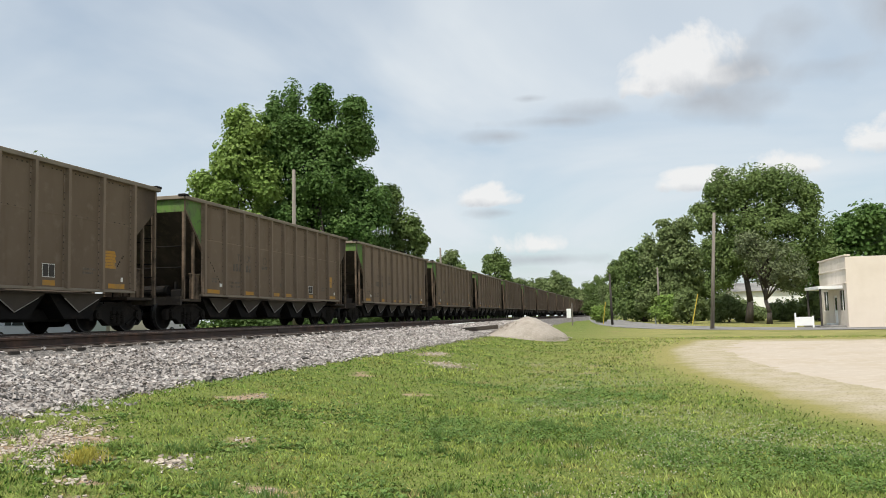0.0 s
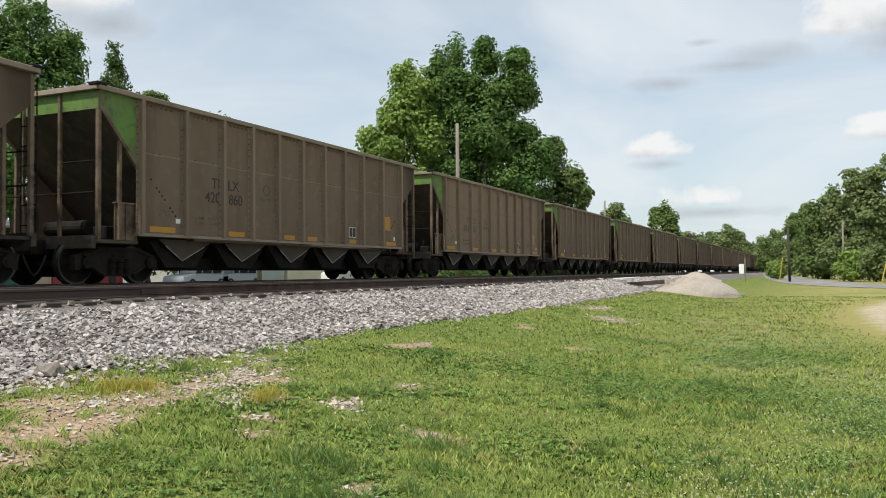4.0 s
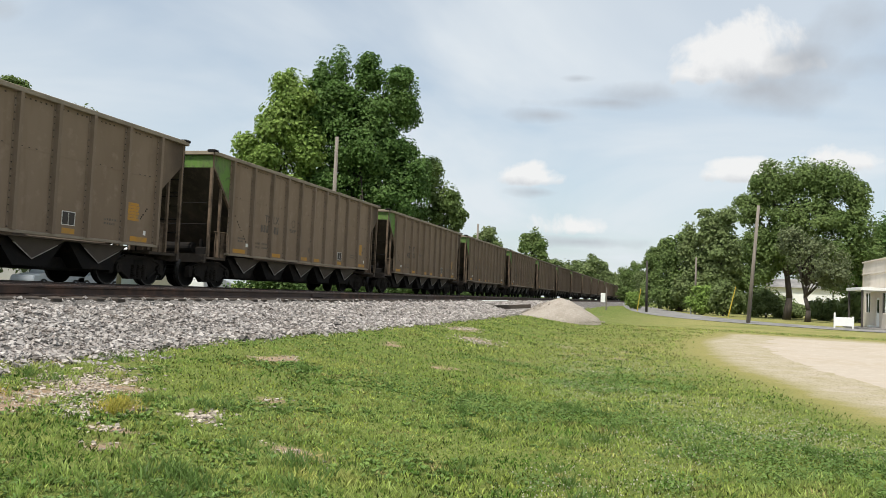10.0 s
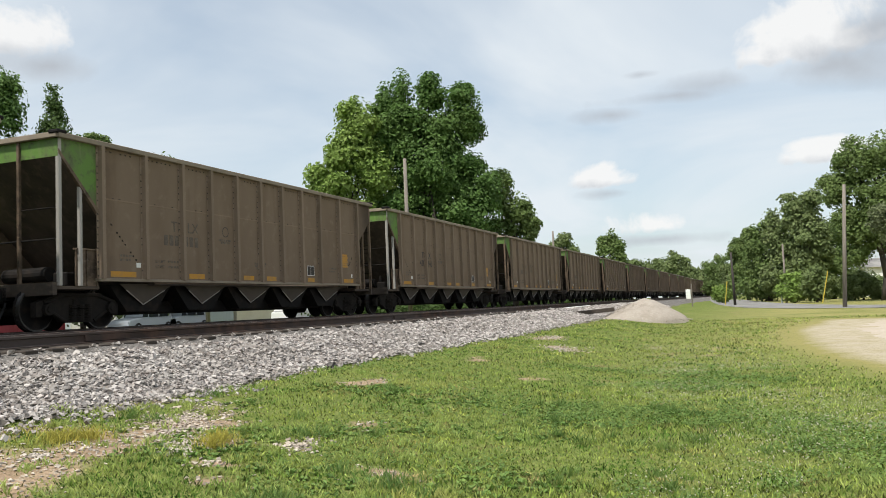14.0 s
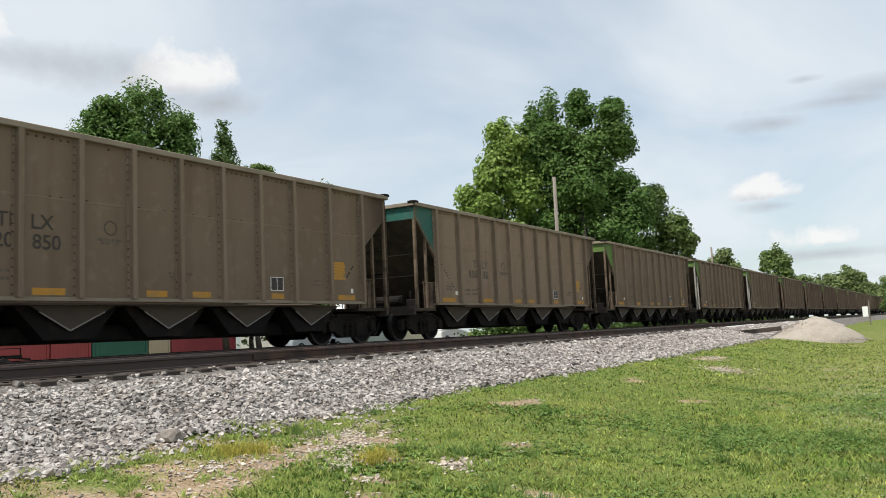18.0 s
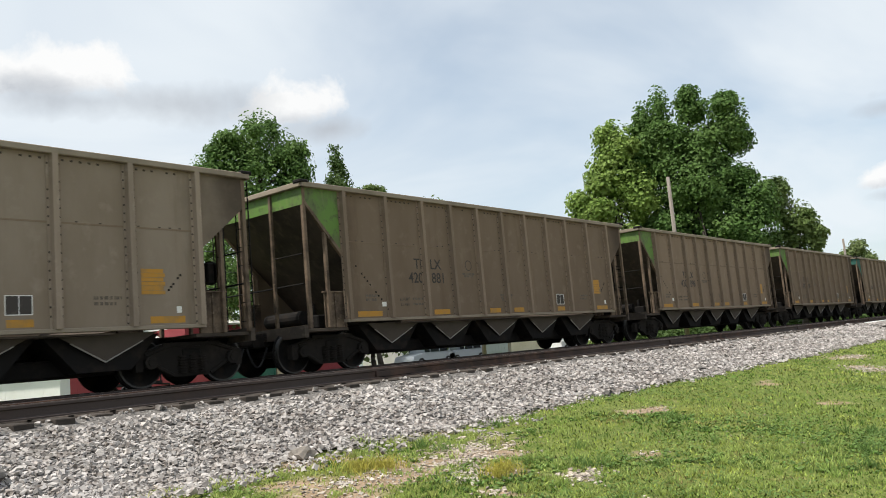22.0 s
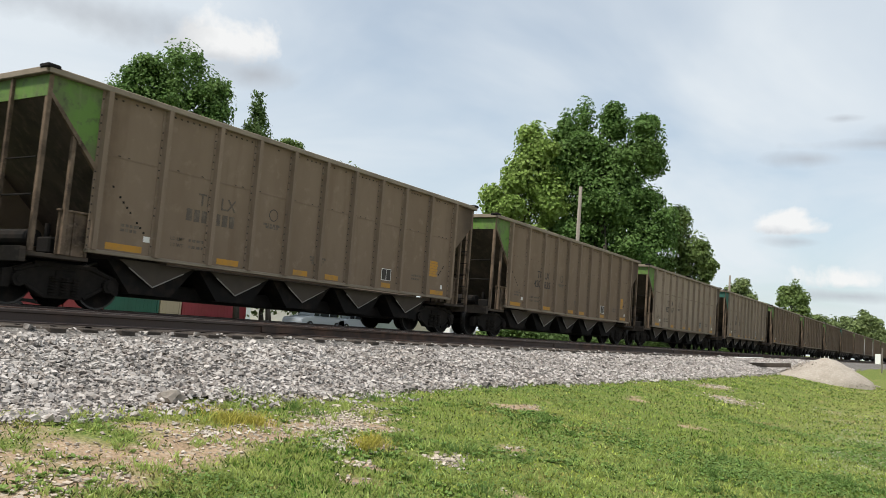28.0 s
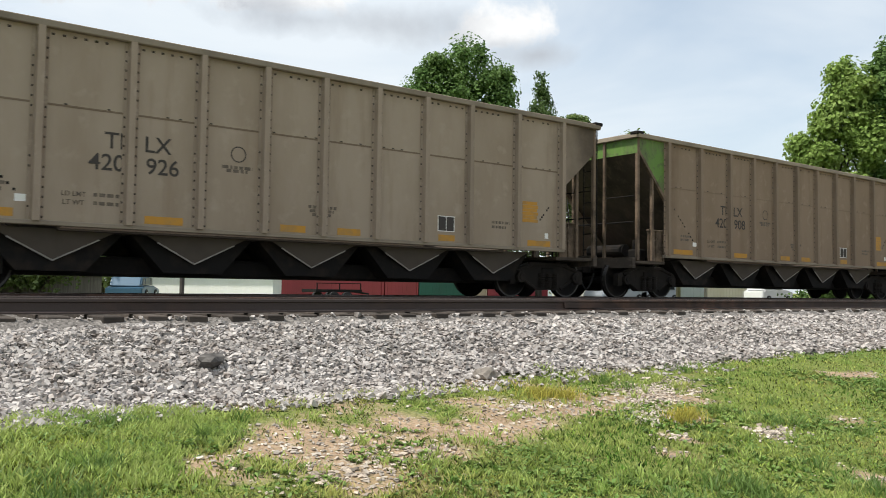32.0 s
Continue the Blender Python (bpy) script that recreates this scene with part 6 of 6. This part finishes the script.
def grass():
    rs = np.random.default_rng(77)
    n = 360000
    # more blades where the camera stands nearer
    r = np.where(rs.random(n) < 0.08, 0.4 + 4 * rs.random(n), 4.2 + 40 * rs.random(n) ** 2.0)
    h = np.radians(rs.uniform(-180, 180, n))
    h = np.where(rs.random(n) < 0.12, h, np.radians(rs.uniform(-90, 32, n)))
    x, y = r * np.sin(h), r * np.cos(h)
    keep = np.ones(n, dtype=bool)
    z = np.zeros(n)
    thick = np.zeros(n)
    for i in range(n):
        xi, yi = float(x[i]), float(y[i])
        t = noise.noise(Vector((xi * 0.55, yi * 0.55, 5))) + 0.5 * noise.noise(Vector((xi * 1.8, yi * 1.8, 1)))
        worn = bare(xi, yi)
        if xi < toe_x(yi) + 0.1 or t < -0.75 or worn > 0.31 + 0.62 * rs.random() or (xi > -2.5 and smooth(-0.9, 1.7, lot_depth(xi, yi)) > 0.08 + 0.5 * rs.random()):
            keep[i] = False
            continue
        z[i] = ground_z(xi, yi) + rough(xi, yi)
        thick[i] = t
    x, y, z, r, thick = x[keep], y[keep], z[keep], r[keep], thick[keep]
    n = len(x)
    pos = np.stack([x, y, z - 0.01], 1)
    hgt = rs.uniform(0.02, 0.05, n) * (1 + 0.55 * np.clip(thick, -0.6, 1.2)) * (1 + 0.012 * r)
    v, k = blades(rs, pos, hgt, rs.uniform(0.006, 0.011, n) * (1 + 0.10 * r), rs.uniform(0.2, 0.9, n))
    M["blade"] = material("grass_blades", (0.255, 0.315, 0.075), 0.6, 0, [(0.3, (0.34, 0.385, 0.088), 0.44, 0.58, 4), (0.22, (0.36, 0.32, 0.12), 0.56, 0.68, 5), (1.3, (0.095, 0.185, 0.03), 0.49, 0.60, 5), (0.8, (0.40, 0.33, 0.13), 0.60, 0.72, 5), (4.5, (0.11, 0.19, 0.035), 0.52, 0.64, 4), (7.0, (0.38, 0.43, 0.12), 0.56, 0.68, 3), (1.9, (0.40, 0.32, 0.15), 0.57, 0.69, 5)], translucent=0.34, island=0.8, spec=0.2)
    o = new("grass", raw("grass", v, k, M["blade"]))
    tagged(o, "short green grass blades", "grass", kind="stuff")
    # taller tufts
    M["tuft"] = material("tall_grass", (0.40, 0.48, 0.15), 0.6, 0, [(0.6, (0.50, 0.49, 0.16), 0.52, 0.7, 3), (1.5, (0.28, 0.40, 0.10), 0.5, 0.7, 3)], translucent=0.5, island=0.35, spec=0.2)
    tufts = [(-6.51, 3.44, 0.35), (-6.49, 5.2, 0.35), (-6.47, 3.98, 0.25), (-5.08, 4.08, 0.22), (-4.67, 3.48, 0.3), (-4.96, 2.52, 0.25), (-6.84, 7.27, 0.4), (-5.42, 6.36, 0.16), (-6.6, 4.7, 0.3), (-6.7, 6.4, 0.3)]
    rr = random.Random(6)
    for k2 in range(1500):
        hh, q = rr.uniform(-82, 30), 4.0 + 10.5 * rr.random() ** 1.3
        p = at(hh, q)
        t = noise.noise(Vector((p[0] * 0.5, p[1] * 0.5, 12)))
        if p[0] > toe_x(p[1]) and t > -0.15 and bare(*p) < 0.3 and lot_depth(*p) < -1.5:
            tufts.append((p[0], p[1], rr.uniform(0.08, 0.22)))
    for k2 in range(230):
        p = (rr.uniform(-6.9, -5.0), rr.uniform(0.3, 2.6))
        if p[1] > 2.7 + 0.55 * (p[0] + 5.0) * -1 or bare(*p) > 0.45:
            continue
        tufts.append((p[0], p[1], rr.uniform(0.12, 0.25)))
    for k2 in range(110):
        tufts.append((rr.uniform(-6.7, -4.4), rr.uniform(1.8, 8.5), rr.uniform(0.04, 0.12)))
    P, H2 = [], []
    for tx, ty, tr in tufts:
        for j in range(int(300 * tr)):
            a, q = rs.uniform(0, 6.283), tr * abs(rs.normal()) * 0.5
            px, py = tx + q * math.cos(a), ty + q * math.sin(a)
            if px > toe_x(py) - 0.4:
                P.append((px, py, max(ground_z(px, py), ballast_z(px, py) if px < toe_x(py) else -9) - 0.01))
                H2.append(rs.uniform(0.035, 0.10))
    P, H2 = np.array(P), np.array(H2)
    v, k = blades(rs, P, H2, rs.uniform(0.008, 0.016, len(P)), rs.uniform(0.25, 0.9, len(P)))
    o = new("grass_tufts", raw("grass_tufts", v, k, M["tuft"]))
    tagged(o, "taller yellow green grass tufts", "grass", kind="stuff")
    # coarse dark clumps and two yellowed ones
    def clump(name, spots, mat, label, per, h0, h1, w0, w1):
        P, H2 = [], []
        for tx, ty, tr in spots:
            for j in range(int(per * tr)):
                a, q = rs.uniform(0, 6.283), tr * abs(rs.normal()) * 0.55
                px, py = tx + q * math.cos(a), ty + q * math.sin(a)
                P.append((px, py, ground_z(px, py) + rough(px, py) - 0.01))
                H2.append(rs.uniform(h0, h1))
        P, H2 = np.array(P), np.array(H2)
        v, k = blades(rs, P, H2, rs.uniform(w0, w1, len(P)), rs.uniform(0.3, 1.0, len(P)))
        tagged(new(name, raw(name, v, k, mat)), label, "grass", kind="stuff")

    M["coarse"] = material("coarse_grass", (0.14, 0.23, 0.06), 0.5, 0, [(0.8, (0.19, 0.28, 0.075), 0.45, 0.65, 3)], translucent=0.45, island=0.3, spec=0.3)
    spots = [(-3.14, 5.18, 0.42), (-3.44, 4.62, 0.35), (-3.09, 4.41, 0.4), (-2.88, 6.25, 0.5), (-2.6, 5.6, 0.35), (-3.6, 5.2, 0.3)]
    for k2 in range(420):
        p = at(rr.uniform(-82, 30), 3.6 + 9 * rr.random() ** 1.4)
        if noise.noise(Vector((p[0] * 0.6, p[1] * 0.6, 31))) > 0.05 and bare(*p) < 0.2 and p[0] > toe_x(p[1]) + 0.5 and lot_depth(*p) < -2:
            spots.append((*p, rr.uniform(0.08, 0.22)))
    clump("coarse_grass", spots, M["coarse"], "coarse dark green grass clumps", 330, 0.06, 0.15, 0.007, 0.013)
    M["yellowed"] = material("yellowed_grass", (0.50, 0.42, 0.08), 0.6, 0, [(1.5, (0.40, 0.38, 0.09), 0.45, 0.65, 3)], translucent=0.4, island=0.3, spec=0.2)
    clump("yellowed_grass", [(-6.04, 5.81, 0.36), (-5.95, 6.05, 0.25), (-4.93, 6.75, 0.22), (-4.85, 6.5, 0.15)], M["yellowed"], "yellowed grass tufts at the ballast edge", 1100, 0.05, 0.16, 0.006, 0.010)
    # low broad clover leaves in patches
    P = []
    while len(P) < 52000:
        hh, q = (rs.uniform(-80, 30) if rs.random() < 0.5 else rs.uniform(-14, 30)), 3.8 + 15 * rs.random() ** 1.4
        px, py = at(hh, q)
        t = noise.noise(Vector((px * 0.42, py * 0.42, 8))) + 0.6 * noise.noise(Vector((px * 1.5, py * 1.5, 9)))
        if px < toe_x(py) + 0.2 or t < -0.05 + 0.35 * rs.random() or bare(px, py) > 0.3 or lot_depth(px, py) > -1.3 + 0.8 * rs.random():
            continue
        P.append((px, py, ground_z(px, py) + rough(px, py) + rs.uniform(0.02, 0.06)))
    P = np.array(P)
    n = len(P)
    a = rs.uniform(0, 6.283, n)
    tilt = rs.normal(size=(n, 2)) * 0.35
    u = np.stack([np.cos(a), np.sin(a), tilt[:, 0]], 1)
    w = np.stack([-np.sin(a), np.cos(a), tilt[:, 1]], 1)
    s = (rs.uniform(0.007, 0.013, n) * (1 + 0.05 * np.hypot(P[:, 0], P[:, 1])))[:, None]
    v = np.stack([P - u * s, P - w * s * 0.9, P + u * s, P + w * s * 0.9], 1).reshape(-1, 3)
    M["cloverleaf"] = material("clover_leaves", (0.135, 0.22, 0.055), 0.6, 0, [(0.7, (0.18, 0.27, 0.07), 0.45, 0.65, 3)], translucent=0.3, island=0.35, spec=0.2)
    tagged(new("clover_leaves", raw("clover_leaves", v, np.arange(n * 4).reshape(-1, 4), M["cloverleaf"])), "low dark clover leaves in the turf", "clover", kind="stuff")
    # broad-leaved weeds: rosettes low in the worn turf
    V = []
    while len(V) < 14000:
        px, py = rs.uniform(-6.2, -1.2), rs.uniform(1.6, 12.0)
        if noise.noise(Vector((px * 0.7, py * 0.7, 21))) < 0.0 + 0.25 * rs.random() or px < toe_x(py) + 0.2 or bare(px, py) > 0.75:
            continue
        base = np.array((px, py, ground_z(px, py) + rough(px, py)))
        big = rs.uniform(0.025, 0.06)
        for a in rs.uniform(0, 6.283, rs.integers(5, 10)):
            d = np.array((math.cos(a), math.sin(a), rs.uniform(0.25, 1.0)))
            w = np.array((-math.sin(a), math.cos(a), 0)) * big * rs.uniform(0.22, 0.36)
            V.append((base, base + d * big * 0.55 + w, base + d * big * np.array((1, 1, 0.7)), base + d * big * 0.55 - w))
    V = np.array(V)
    M["weed"] = material("broad_weed_leaves", (0.14, 0.235, 0.06), 0.55, 0, [(0.9, (0.20, 0.29, 0.075), 0.45, 0.62, 3)], translucent=0.3, island=0.4, spec=0.25)
    tagged(new("weed_leaves", raw("weed_leaves", V.reshape(-1, 3), np.arange(len(V) * 4).reshape(-1, 4), M["weed"])), "low broad-leaved weeds in the worn turf", "weeds", kind="stuff")
    # clover heads
    P = []
    while len(P) < 6500:
        hh, q = rs.uniform(-34, 28), 5 + 20 * rs.random() ** 1.5
        px, py = at(hh, q)
        t = noise.noise(Vector((px * 0.35, py * 0.35, 8)))
        if px < -0.6 - 0.13 * py + 0.8 * rs.random() or t < -0.3 + 0.6 * rs.random() or lot_depth(px, py) > -0.7:
            continue
        P.append((px, py, ground_z(px, py) + rough(px, py) + rs.uniform(0.05, 0.09)))
    P = np.array(P)
    scatter = stone_shapes(rs, len(P)) * rs.uniform(0.007, 0.012, size=(len(P), 1, 1)) * (1 + 0.02 * P[:, 1])[:, None, None] + P[:, None, :]
    f = STONE_FACES[None] + (np.arange(len(P)) * 8)[:, None, None]
    M["clover"] = material("clover_bloom", (0.52, 0.50, 0.38), 0.8, island=0.2)
    o = new("clover_blossoms", raw("clover_blossoms", scatter.reshape(-1, 3), f.reshape(-1, 4), M["clover"]))
    tagged(o, "small white clover blossoms in the grass", "flowers", kind="stuff")


grass()


# ---------------------------------------------------------------- what moves
def motions():
    for k, car in cars.items():
        walk(car, [(t, pose(TRACK_TRAIN, train_y(t) + PITCH * k + CAR_HALF, RAIL)) for t in np.arange(0, 32.01, 0.5)])
    # the wheelsets roll; all cars share the rolling of the first
    rolling = []
    sets = [o for o in car_first.children if o.name.startswith("wheelset")]
    steps = 32 * FPS
    for o in sets:
        p = o.location.copy()
        walk(o, [(i / FPS, pose(*p, -math.degrees((train_y(i / FPS) - train_y(0)) / 0.457) % 360 - 360)) for i in range(steps + 1)])
        rolling.append((p, o.animation_data.action, o.animation_data.action_slot))
    for k, car in cars.items():
        if car is car_first:
            continue
        for o in car.children:
            if o.name.startswith("wheelset"):
                for p, action, slot in rolling:
                    if (o.location - p).length < 0.01:
                        o.rotation_mode = "QUATERNION"
                        o.animation_data_create()
                        o.animation_data.action = action
                        o.animation_data.action_slot = slot


motions()
